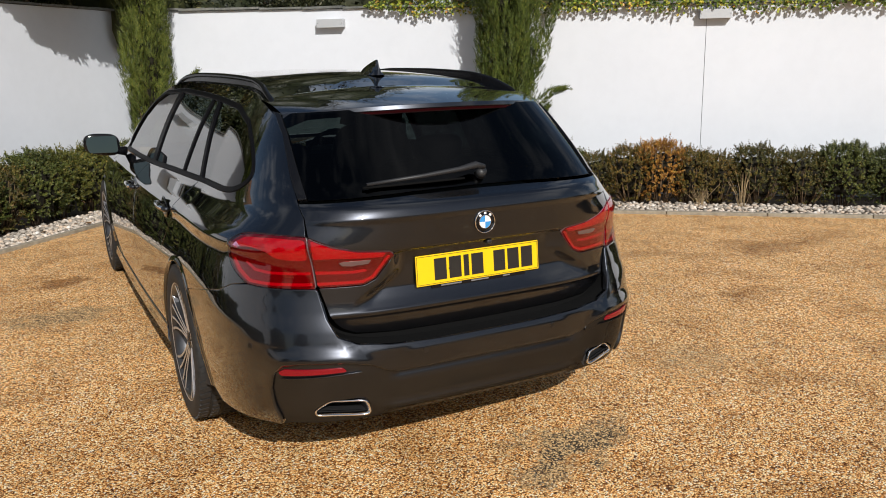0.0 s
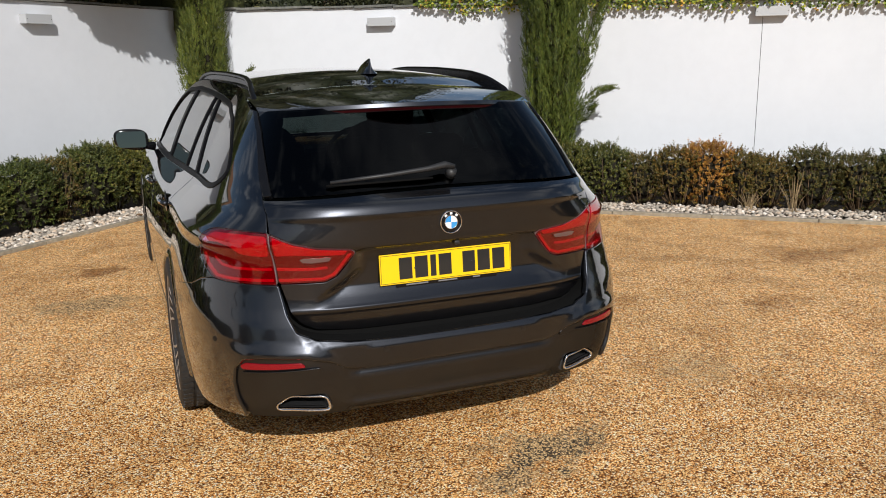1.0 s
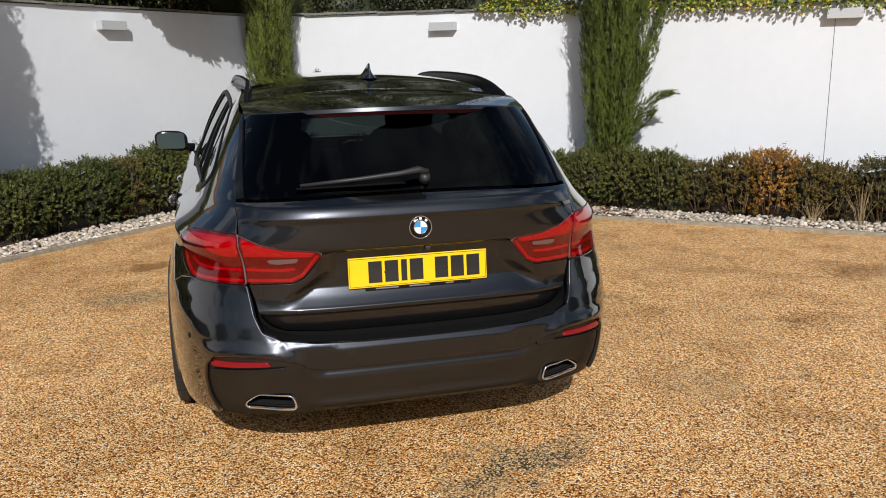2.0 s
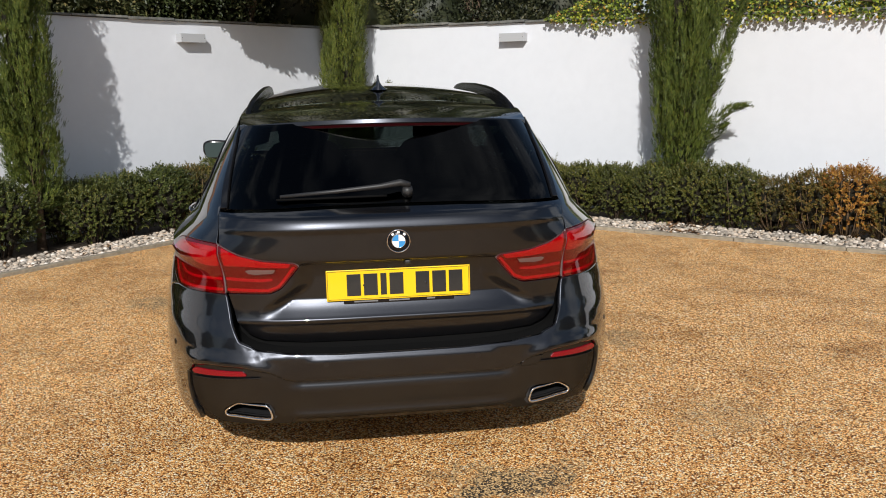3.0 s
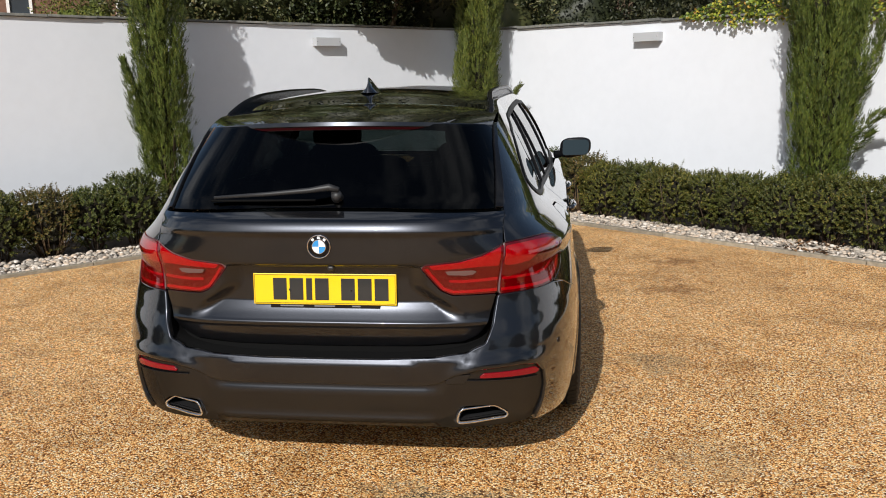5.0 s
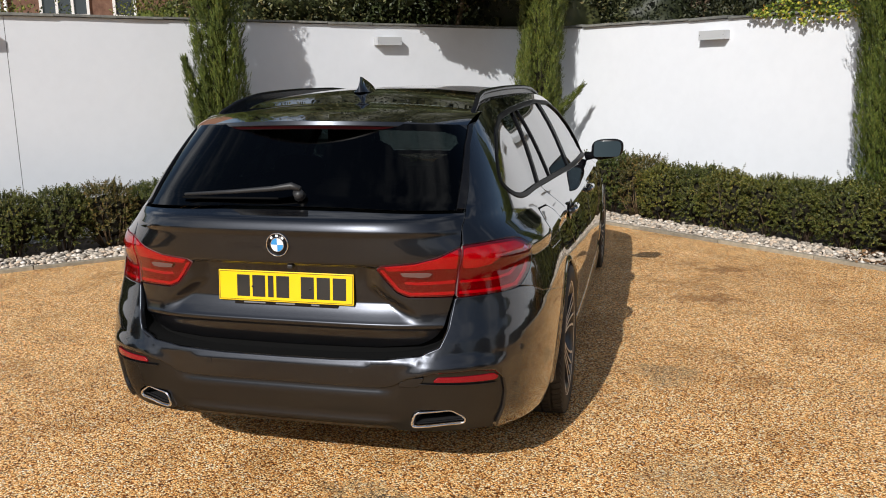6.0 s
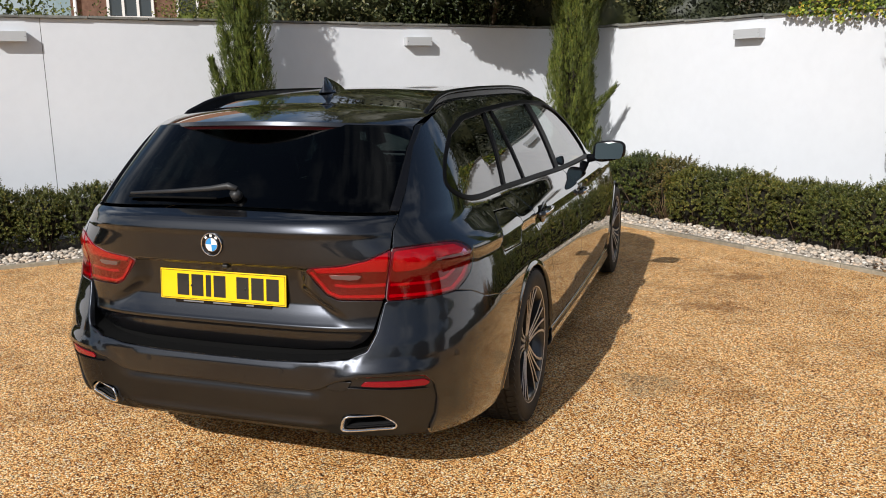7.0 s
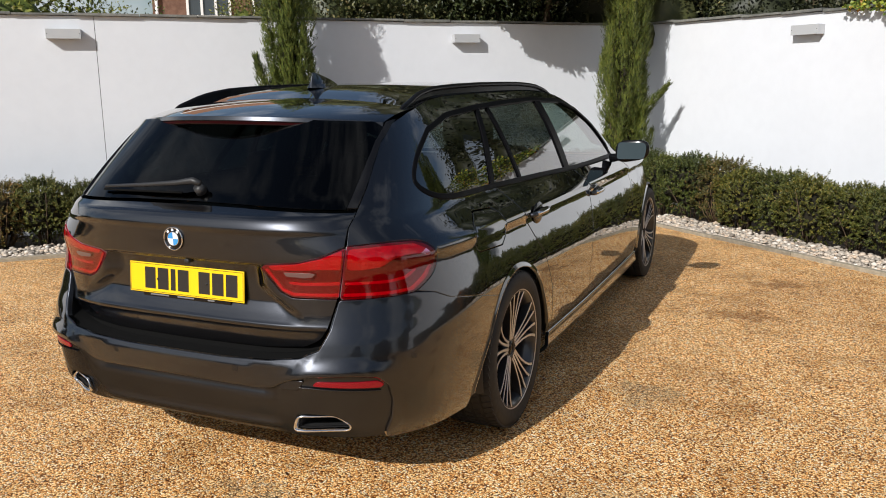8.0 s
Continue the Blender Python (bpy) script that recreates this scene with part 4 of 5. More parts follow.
PRIVACY = glass("privacy_glass", (.08, .095, .095), 0, .11, 3.0)
REAR_GLASS = glass("rear_glass", (.038, .048, .047), 0, .018, 3.8)
CLEAR = glass("clear_glass", (.45, .55, .53), 0, .11, 3.0)
SCREEN = glass("windscreen_glass", (.60, .68, .64))
LENS = glass("red_lens", (.86, .018, .085), .004, .060, 2.9)
CLEAR_LENS = glass("clear_lens", (.85, .82, .82), .03)
LAMP_RED = material("lamp_red", (.46, .22, .40), .25)
LAMP_DEEP = material("lamp_deep_red", (.13, .10, .10), .3)
for m in (LAMP_RED, LAMP_DEEP):
    relief(m, noisy(m, 38.0, 3), .5, .012)
LAMP_SILVER = material("lamp_reflector", (.16, .09, .09), .3, .3, .4)
LEDGE = material("deep_black_plastic", (.006, .006, .006), .9, 0, 0, .05)
BRAKE = material("dark_red_strip", (.030, .002, .004), .4, 0, 0, .15)
REFLECTOR = material("red_reflector", (.16, .004, .008), .25, 0, .25, .3)
wire(REFLECTOR, ramp(REFLECTOR, noisy(REFLECTOR, 700.0, 1), [(.4, (.16, .003, .007)), (.6, (.26, .005, .012))]), bsdf(REFLECTOR).inputs["Base Color"])
PLATE_YELLOW = material("plate_yellow", (.86, .56, .005), .32, 0, .6)
PLATE_BLACK = material("plate_black", (.012, .012, .012), .4, 0, .5)
BLUE = material("enamel_blue", (.03, .27, .62), .2, 0, 1.0)
WHITE = material("enamel_white", (.85, .85, .85), .2, 0, 1.0)
FABRIC = material("dark_seat_leather", (.014, .014, .015), .55)
DISC = material("brake_disc", (.28, .27, .26), .4, 1.0)
GREY_BAR = material("grey_print", (.16, .16, .16), .5)

turn = pose(0, -.95, 0, 0, 0, .2) @ pose(0, .95, 0)
car = thing("estate_car", "dark graphite metallic estate car parked on the gravel", "car", at=turn)
Y = lambda y, z: (u_at(z, y=y), z)                    # a place on the side by y


def ARCH(y0, a, rx=.366, rz=.348):
    """A place on a wheel arch's edge by its angle; the rear arches open out towards the ground."""
    z, c = .337 + rz * math.sin(radians(a)), math.cos(radians(a))
    more = math.copysign((.10 if c < 0 else .055) * min(max((.49 - z) / .19, 0), 1) ** 1.2, c) if y0 < 1 else 0
    return Y(y0 + rx * c + more, z)



def rounded(line, times=2):
    """Cuts the corners of an open line, keeping its ends."""
    for _ in range(times):
        cut = [line[0]]
        for (a, b), (c, d) in zip(line, line[1:]):
            cut += [(a * .75 + c * .25, b * .75 + d * .25), (a * .25 + c * .75, b * .25 + d * .75)]
        line = cut + [line[-1]]
    return line


# outlines on the right-hand side; the left is their mirror image
LIGHT_TOP = [(.611, .931), (.72, .935), (.845, .931), (.905, .905), (.932, .860), (.915, .815), (.875, .782), (.828, .757)]
LIGHT_TOP = rounded(LIGHT_TOP)
SEAM_BUMPER = [(.835, .752), (.900, .740), (.972, .706), (1.15, .668), ARCH(.02, 126)]
DOOR_BACK = [(.127, 1.010), (.162, .968), (.198, .877), (.28, .780), (.367, .692), (.482, .502), (.520, .288)]
DOOR_MID = [(1.195, .985), (1.225, .955), (1.262, .885), (1.262, .82), (1.215, .628), (1.190, .437), (1.185, .288)]
WINDOW_EDGE = [(.0, 1.011), (-.33, 1.016), (-.46, 1.040), (-.535, 1.080), (-.535, 1.125), (-.43, 1.21), (-.27, 1.287), (-.06, 1.330), (.283, 1.356), (.65, 1.369), (1.05, 1.376), (1.53, 1.356), (1.76, 1.30), (1.96, 1.20), (2.14, 1.055), (2.16, .975)]
WINDOW_EDGE = rounded(WINDOW_EDGE[:7], 2)[:-1] + WINDOW_EDGE[6:]
WINDOW_SILL = [(1.60, .978), (1.195, .984), (.67, .999), (.127, 1.010)]
ROOF_EDGE = [(2.36, .975)] + [(y, top_line(y) + .0015) for y in np.linspace(2.28, -.34, 40)]
PILLAR_BACK = [(.985, 1.335), (.897, 1.315), (.80, 1.248), (.746, 1.178), (.700, 1.105), (.660, 1.046), (.622, .990)]

wing = LIGHT_TOP + SEAM_BUMPER[1:] + [ARCH(.02, a) for a in range(117, -12, -9)] + [Y(.468, .252), Y(.52, .252)] + [Y(y, z) for y, z in DOOR_BACK[::-1]] \
    + [Y(y, z) for y, z in WINDOW_EDGE] + [Y(y, z) for y, z in ROOF_EDGE] + PILLAR_BACK
flap = [Y(-.362, .847), Y(-.335, .818), Y(-.10, .806), Y(-.045, .835), Y(-.032, .925), Y(-.07, .953), Y(-.24, .962), Y(-.335, .922)]
door_rear = [Y(y, z) for y, z in DOOR_BACK] + [Y(y, z) for y, z in DOOR_MID[::-1]] + [Y(.67, .999)]
door_front = [Y(y, z) for y, z in DOOR_MID] + [Y(2.26, .288), Y(2.34, .52), Y(2.35, .78), Y(2.30, .90), Y(2.18, .972), Y(1.60, .978)]
fender = [Y(2.18, .972), Y(2.30, .90), Y(2.35, .78), Y(2.34, .52), Y(2.26, .288), Y(2.26, .255), Y(2.58, .255)] + [ARCH(2.975, a) for a in range(190, -12, -9)] \
    + [Y(3.37, .30), Y(3.42, .60), Y(3.40, .70), Y(3.30, .84), Y(3.1, .885), Y(2.7, .925), Y(2.4, .960), Y(2.36, .975)]



def skirt_skin(u, z):
    """The side skirt: it stands out under the doors in a step, and hollows below its ridge."""
    p = skin(u, z)
    out = .015 * smooth((.284 - z) / .018) + .020 * smooth((.262 - z) / .060) - .020 * smooth((.200 - z) / .035)
    return p + Vector((math.copysign(out, p.x), 0, 0))


for mirror in (False, True):
    s = -1 if mirror else 1
    panel("rear_wing", wing, PAINT, car, holes=[] if mirror else [flap], mirror=mirror, r=.006, gap=.003)
    if not mirror:
        panel("fuel_flap", flap, PAINT, car, r=.02, gap=.004)
    rear_door = panel("rear_door", door_rear, PAINT, car, r=.006, mirror=mirror)
    front_door = panel("front_door", door_front, PAINT, car, r=.006, mirror=mirror)
    panel("front_wing", fender, PAINT, car, r=.006, mirror=mirror)
    panel("sill", [Y(.43, .165), Y(2.57, .165), Y(2.54, .283), Y(.47, .283)], PAINT, car, surf=skirt_skin, r=.01, mirror=mirror, off=-.004, step=.016)
    panel("headlight", [Y(3.30, .62), Y(3.62, .57), Y(3.72, .64), Y(3.66, .70), Y(3.42, .76), Y(3.36, .70)], CLEAR_LENS, car, r=.02, mirror=mirror, label="clear headlight")
    inner = [(0, .27), Y(-.50, .27)] + [ARCH(.02, a, .385, .37) for a in range(190, -12, -10)] + [Y(.5, .27), Y(2.5, .27)] + [ARCH(2.975, a, .385, .37) for a in range(190, -12, -10)] \
        + [Y(3.40, .28), (FRONT + AXLE - .02, .30), (FRONT + AXLE - .02, .60), Y(3.3, .78), Y(2.2, .93), Y(0, .955), (.62, .94), (0, .94)]
    panel("inner_shell", inner, DARK, car, off=-.085, gap=0, thick=.002, step=.09, r=.004, mirror=mirror)
    # window surround and panes
    band = [Y(y, z) for y, z in WINDOW_EDGE + WINDOW_SILL]
    ring = outline(band, .02)
    slim = [p[:] for p in shrunk(ring, .017)]
    panel("window_trim", band, TRIM, car, off=.004, gap=.001, r=.02, holes=[slim[::3]], mirror=mirror, round_edge=.004, label="black window surround")
    line = lambda ya, za, yb, zb: (lambda z: AXLE + ya + (yb - ya) * (z - za) / (zb - za))
    c_back, c_front, b_back, b_front = line(.285, 1.335, .088, 1.012), line(.315, 1.335, .118, 1.012), line(1.095, 1.353, 1.075, .982), line(1.175, 1.353, 1.165, .982)
    glass_line = [p[:] for p in shrunk(ring, .014)]

    def between(lo, hi):
        """The part of the window opening between two leaning lines."""
        pts, n = [], len(glass_line)
        for i in range(n):
            (u0, z0), (u1, z1) = glass_line[i], glass_line[(i + 1) % n]
            for j in range(3):
                u, z = u0 + (u1 - u0) * j / 3, z0 + (z1 - z0) * j / 3
                pts.append((min(max(u, lo(z) if lo else -9), hi(z) if hi else 99), z))
        keep = [pts[0]]
        for p in pts[1:]:
            if math.hypot(p[0] - keep[-1][0], p[1] - keep[-1][1]) > .012:
                keep.append(p)
        return keep

    def pane(name, lo, hi, mat, parent, label):
        keep = between(lo, hi)
        # drop the doubled run where the line was pushed onto a pillar
        seen, out = set(), []
        for p in keep:
            on_lo = lo and abs(p[0] - lo(p[1])) < 1e-6
            on_hi = hi and abs(p[0] - hi(p[1])) < 1e-6
            out.append((p, on_lo or on_hi))
        pts = [p for i, (p, edge) in enumerate(out) if not (edge and out[i - 1][1] and out[(i + 1) % len(out)][1])]
        panel(name, pts, mat, parent, off=-.006, gap=0, thick=.004, r=.002, step=.05, mirror=mirror, round_edge=.001, label=label)

    pane("quarter_window", None, c_back, PRIVACY, car, "dark tinted quarter window")
    pane("rear_door_window", c_front, b_back, PRIVACY, rear_door, "dark tinted door window")
    pane("front_door_window", b_front, None, CLEAR, front_door, "clear door window")
    for nm, f, w, z0, z1 in (("pillar_trim", line(.300, 1.335, .103, 1.012), .034, 1.010, 1.352), ("window_divider", line(.423, 1.344, .432, 1.005), .024, 1.004, 1.358), ("pillar_trim", line(1.135, 1.353, 1.12, .982), .084, .986, 1.370)):
        panel(nm, [(f(z0) - w / 2, z0), (f(z0) + w / 2, z0), (f(z1) + w / 2, z1), (f(z1) - w / 2, z1)], TRIM, car, off=.001, gap=0, r=.002, mirror=mirror)
    # door handles: a dark cup pressed in, and a painted bar with a bright strip across it
    for door, y, z in ((rear_door, .36, .875), (front_door, 1.40, .842)):
        c = skin(u_at(z, y=y), z)
        cup = bmesh.new()
        bmesh.ops.create_uvsphere(cup, u_segments=20, v_segments=10, radius=1, matrix=Matrix.Translation((s * (c.x - .0005), y, z - .004)) @ Matrix.Diagonal((.0065, .074, .050, 1)))
        part("handle_cup", cup, GLOSS_BLACK, door, "dark recess behind the handle", True)
        bar = bmesh.new()
        pts = [(s * (c.x + d), y + k, z + .006 * (1 - abs(k) / .12)) for k, d in ((-.118, .002), (-.105, .016), (-.05, .025), (.05, .025), (.10, .016), (.115, .002))]
        tube(bar, pts, [.010, .013, .0145, .0145, .013, .010], 10)
        part("door_handle", bar, PAINT, door, "", True)
        strip = bmesh.new()
        tube(strip, [(s * (c.x + d + .0105), y + k, z + .006) for k, d in ((-.09, .015), (-.04, .0225), (.04, .0225), (.09, .015))], .0085, 10)
        part("chrome_strip", strip, CHROME, door, "bright strip on the handle", True)
    # tail lights: wing half and tailgate half, red lens over a ribbed bright housing
    outer = LIGHT_TOP + [(.755, .750), (.586, .752), (.599, .845)]
    lamp = panel("tail_light", outer, LAMP_DEEP, car, off=-.008, gap=.001, r=.012, thick=.01, mirror=mirror, label="red wrap-round tail light")
    panel("lens", outer, LENS, lamp, off=.0015, gap=.002, thick=.003, round_edge=.0008, r=.012, mirror=mirror, label="glossy red lens")
    panel("light_bar", [(.616, .922), (.72, .926), (.84, .921), (.886, .898), (.905, .868), (.880, .866), (.858, .884), (.80, .888), (.76, .874), (.72, .852), (.66, .846), (.610, .848)], LAMP_RED, lamp, off=-.004, gap=.002, r=.014, mirror=mirror)
    panel("light_strip", [(.597, .762), (.75, .760), (.82, .763), (.872, .794), (.905, .832), (.896, .836), (.864, .803), (.815, .772), (.75, .769), (.598, .771)], LAMP_RED, lamp, off=-.003, gap=.001, r=.004, mirror=mirror)
    panel("light_strip", [(.603, .800), (.74, .798), (.80, .804), (.842, .828), (.835, .833), (.795, .812), (.74, .806), (.604, .808)], LAMP_RED, lamp, off=-.006, gap=.001, r=.004, mirror=mirror)

# tailgate
half_gate = [(0, .561), (.342, .567), (.475, .580), (.525, .606), (.553, .660), (.5825, .754), (.44, .755), (.405, .772), (.338, .853), (.352, .866), (.46, .876), (.53, .895), (.6075, .928), (.622, .988), (.656, 1.036), (.50, 1.042), (.25, 1.050), (0, 1.052)]
gate_line = half_gate + [(-u, z) for u, z in half_gate[-2:0:-1]]
gate = panel("tailgate", gate_line, PAINT, car, surf=gate_skin, r=.006, radii={3: .04, len(gate_line) - 3: .04, 4: .03}, step=.0085)
for mirror in (False, True):
    inside = [(.5825, .754), (.6075, .928), (.53, .895), (.46, .876), (.352, .866), (.338, .853), (.405, .772), (.44, .755)]
    lamp = panel("inner_tail_light", inside, LAMP_DEEP, gate, surf=lambda u, z: skin(u, z, gate_overhang), off=-.008, gap=.001, r=.008, thick=.01, mirror=mirror, label="red tail light on the tailgate")
    flat = lambda u, z: skin(u, z, gate_overhang)
    # the lamp's own parts hang on the tailgate beside it
    panel("tail_lens", inside, LENS, gate, surf=flat, off=.002, gap=.002, thick=.003, round_edge=.0008, r=.008, mirror=mirror, label="glossy red lens")
    panel("light_bar", [(.598, .918), (.53, .887), (.46, .868), (.365, .859), (.376, .846), (.46, .848), (.535, .852), (.592, .850)], LAMP_RED, gate, surf=flat, off=-.004, gap=.001, r=.006, mirror=mirror)
    panel("light_strip", [(.583, .761), (.443, .761), (.408, .776), (.352, .848), (.362, .848), (.414, .782), (.447, .769), (.585, .770)], LAMP_RED, gate, surf=flat, off=-.003, gap=.001, r=.003, mirror=mirror)
    panel("light_strip", [(.588, .800), (.47, .797), (.43, .801), (.432, .807), (.47, .804), (.589, .808)], LAMP_RED, gate, surf=flat, off=-.005, gap=.0005, r=.003, mirror=mirror)
    panel("reversing_light", [(.415, .843), (.424, .829), (.500, .822), (.516, .838), (.50, .843)], LAMP_SILVER, gate, surf=flat, off=.0028, gap=.001, r=.004, mirror=mirror, label="pale reversing lens")

# rear window, its side blades and the spoiler
win_half = [(0, 1.058), (.25, 1.056), (.50, 1.047), (.622, 1.042), (.660, 1.106), (.715, 1.178), (.771, 1.244), (.85, 1.305), (.80, 1.325), (.40, 1.338), (0, 1.342)]
win_line = win_half + [(-u, z) for u, z in win_half[-2:0:-1]]
panel("rear_window", win_line, REAR_GLASS, gate, off=-.002, gap=.002, thick=.004, r=.01, step=.05, round_edge=.001, label="dark tinted rear window")
for mirror in (False, True):
    panel("side_blade", [(.622, 1.044), (.654, 1.040), (.698, 1.105), (.744, 1.178), (.798, 1.246), (.885, 1.308), (.93, 1.325), (.86, 1.318), (.775, 1.252), (.718, 1.186), (.664, 1.112)], GLOSS_BLACK, gate, off=.006, gap=.002, r=.006, mirror=mirror, label="gloss black air blade")


def spoiler_at(t, v):
    """t across, v from the roof seam back over the lip, down its bevelled edge, then forward underneath."""
    seam, tip = -.27, -.742 + .232 * t * t
    wide = skin(u_at(top_line(seam), y=seam), top_line(seam)).x
    lip = Vector((.572 * t, tip, 1.347 - .026 * t * t - .004 * abs(t) ** 6))
    if v <= 1:
        q = deck(t, seam).lerp(lip, v)
        q.z += .010 * v * (1 - v) * 4
        q.x = (wide + (.572 - wide) * v ** 1.3) * t
        return q
    k = min((v - 1) / .1, 1)
    fall = min(max(v - 1.1, 0) / .1, 1)
    edge = lip + Vector((0, -.005 * k + .010 * fall, -.0145 * k - .016 * fall))
    return edge + Vector((-.03 * t, .115, -.006)) * max(0, v - 1.2) / .8


ts = [math.sin(i / 24 * math.pi / 2 * 2 - math.pi / 2) for i in range(25)]
vs = [0, .1, .2, .3, .4, .5, .6, .7, .8, .9, .96, .99, .995, 1.0, 1.005, 1.02, 1.05, 1.08, 1.095, 1.1, 1.105, 1.12, 1.15, 1.18, 1.195, 1.2, 1.21, 1.24, 1.4, 1.7, 2.0]
sheet("spoiler", spoiler_at, ts, vs, PAINT, gate, flip=True)
sheet("high_brake_light", lambda t, v: spoiler_at(.60 * t, 1.125 + .055 * v) + Vector((0, -.002, 0)), ts, [0, .5, 1], BRAKE, gate, "dark red strip under the spoiler's lip", True)

# roof, windscreen, bonnet
xs = [math.sin(i / 28 * math.pi - math.pi / 2) for i in range(29)]
sheet("roof", deck, xs, list(np.linspace(-.268, 1.41, 34)), PAINT, car)
for side_ in (-1, 1):                                      # a dark strip, added to close the open gap where roof and side meet
    sheet("drip_channel", lambda y, v: (lambda a, b: Vector((side_ * (a.x + (b.x - a.x) * v), y, a.z + (b.z - a.z) * v)))(deck(.86, y) - Vector((0, 0, .014)), skin(u_at(top_line(y) - .035, y=y), top_line(y) - .035) - Vector((.012, 0, 0))),
          list(np.linspace(-.56, 2.2, 46)), [0, .4, .7, 1], DARK, car)
sheet("windscreen", lambda t, y: deck(t, y) + Vector((0, 0, -.004)), xs, list(np.linspace(1.42, 2.32, 18)), SCREEN, car, "clear windscreen")
sheet("bonnet", deck, xs, list(np.linspace(2.34, 3.74, 24)), PAINT, car)
half_nose = [(FRONT + AXLE, .20), (FRONT + AXLE, .655), (FRONT + 1.0, .655), (FRONT + .86, .58), (FRONT + .62, .60), Y(3.42, .60), Y(3.37, .30), Y(3.36, .21)]
for mirror in (False, True):
    panel("front_bumper", half_nose, PAINT, car, r=.01, mirror=mirror, gap=0)
    bm = bmesh.new()
    for k in range(7):
        box(bm, (.012, .03, .20), pose((-1 if mirror else 1) * (.05 + .036 * k), 3.865 - .02 * (k / 6) ** 2, .53, 12), .003)
    part("grille", bm, CHROME, car, "bright grille bars")

# roof rails
for s in (-1, 1):
    bm = bmesh.new()
    rail = [(-.37, -.004), (-.31, .010), (-.20, .022), (0, .032), (.5, .037), (1.0, .035), (1.30, .027), (1.45, .013), (1.56, -.004)]
    pts = []
    for i in range(len(rail) - 1):
        for k in range(4):
            y, h = (rail[i][j] + (rail[i + 1][j] - rail[i][j]) * k / 4 for j in (0, 1))
            e = deck(1, y)
            pts.append((s * (e.x - .030), y, e.z + h + .002))
    tube(bm, pts, [.006 + .0055 * min(1, i / 4, (len(pts) - 1 - i) / 4) for i in range(len(pts))], 10)
    rail_ob = part("roof_rail", bm, RAIL, car, "black roof rail", True)
    bm = bmesh.new()
    for i in range(1, len(pts)):
        p, q = pts[i - 1], pts[i]
        a, b = deck(1, p[1]), deck(1, q[1])
        v = [bm.verts.new(w) for w in ((p[0], p[1], p[2]), (q[0], q[1], q[2]), (s * (b.x - .024), q[1], b.z - .004), (s * (a.x - .024), p[1], a.z - .004),
                                       (p[0] - s * .012, p[1], p[2]), (q[0] - s * .012, q[1], q[2]), (s * (b.x - .045), q[1], b.z - .004), (s * (a.x - .045), p[1], a.z - .004))]
        bm.faces.new(v[:4])
        bm.faces.new((v[7], v[6], v[5], v[4]))
    part("rail_foot", bm, RAIL, rail_ob, "", True)

# shark-fin aerial
bm = bmesh.new()
fin_rows = []
for k in range(9):
    t = k / 8
    y0, y1 = .125 - .195 * t ** 1.7, -.115 + .025 * t
    z = deck(0, 0).z - .006 + .066 * t
    w = .040 * (1 - t) ** 3.2 + .009 * (1 - t) ** .5 + .0025
    fin_rows.append([bm.verts.new((w * math.cos(a) * (1 - .55 * max(0, math.sin(a))), (y0 + y1) / 2 + (y0 - y1) / 2 * math.sin(a), z)) for a in [i / 20 * 2 * math.pi for i in range(20)]])
for a, b in zip(fin_rows, fin_rows[1:]):
    for i in range(20):
        bm.faces.new((a[i], a[(i + 1) % 20], b[(i + 1) % 20], b[i]))
bm.faces.new(fin_rows[-1])
part("aerial_fin", bm, PAINT, car, "dark shark-fin aerial", True)

# rear bumper
ledge_half = [(0, .540), (.20, .541), (.36, .548), (.46, .562), (.52, .590), (.556, .655), (.585, .748)]
insert_half = [(0, .452), (.335, .450), (.375, .458), (.425, .490), (.50, .510), (.62, .512), (.690, .500), (.722, .462), (.735, .40), (.732, .34), (.718, .286), (.69, .256)]
half_bumper = ledge_half + [(.755, .750), (.828, .753)] + SEAM_BUMPER[1:] + [ARCH(.02, a) for a in range(132, 191, 10)] + [Y(-.475, .245), (1.02, .246), (.86, .248), (.72, .256)] + insert_half[-2::-1]
full = half_bumper[:-1] + [insert_half[0]] + [(-u, z) for u, z in half_bumper[-2:0:-1]]
ledge_z = pchip([u for u, z in ledge_half], [z for u, z in ledge_half])
insert_top = pchip([0, .335, .50, .62, .69], [.452, .454, .509, .512, .503])


def bumper_skin(u, z):
    """The bumper flares out just above the apron."""
    a = abs(u)
    out = .017 * (1 - smooth((z - insert_top(min(a, .69)) - .004) / .050)) * (1 - smooth((a - .66) / .12)) * smooth((a - .37) / .12) if a < .8 else 0
    p = skin(u, z)
    if a < .55:                                            # a small chamfer along the top edge
        out -= .007 * min(max((z - ledge_z(a) + .016) / .016, 0), 1) * (1 - smooth((a - .46) / .07))
    return p + Vector((p.x * .25, p.y, 0)).normalized() * out


bumper = panel("rear_bumper", full, PAINT, car, surf=bumper_skin, r=.008, step=.0145, gap=.002, round_edge=.008)
ins = insert_half + [(.62, .256), (.30, .262), (0, .262)]
ins_full = ins + [(-u, z) for u, z in ins[-2:0:-1]]


def insert_skin(u, z):
    """The lower apron: proud lip in the middle, dished above it."""
    p = skin(u, z)
    middle = 1 - smooth((abs(p.x) - .36) / .08)
    ramp_to = lambda a, b: min(max((z - a) / (b - a), 0), 1)
    p.y += .006 + middle * (.020 * ramp_to(.404, .442) - .015 * ramp_to(.326, .298) + .022 * ramp_to(.297, .262))
    return p


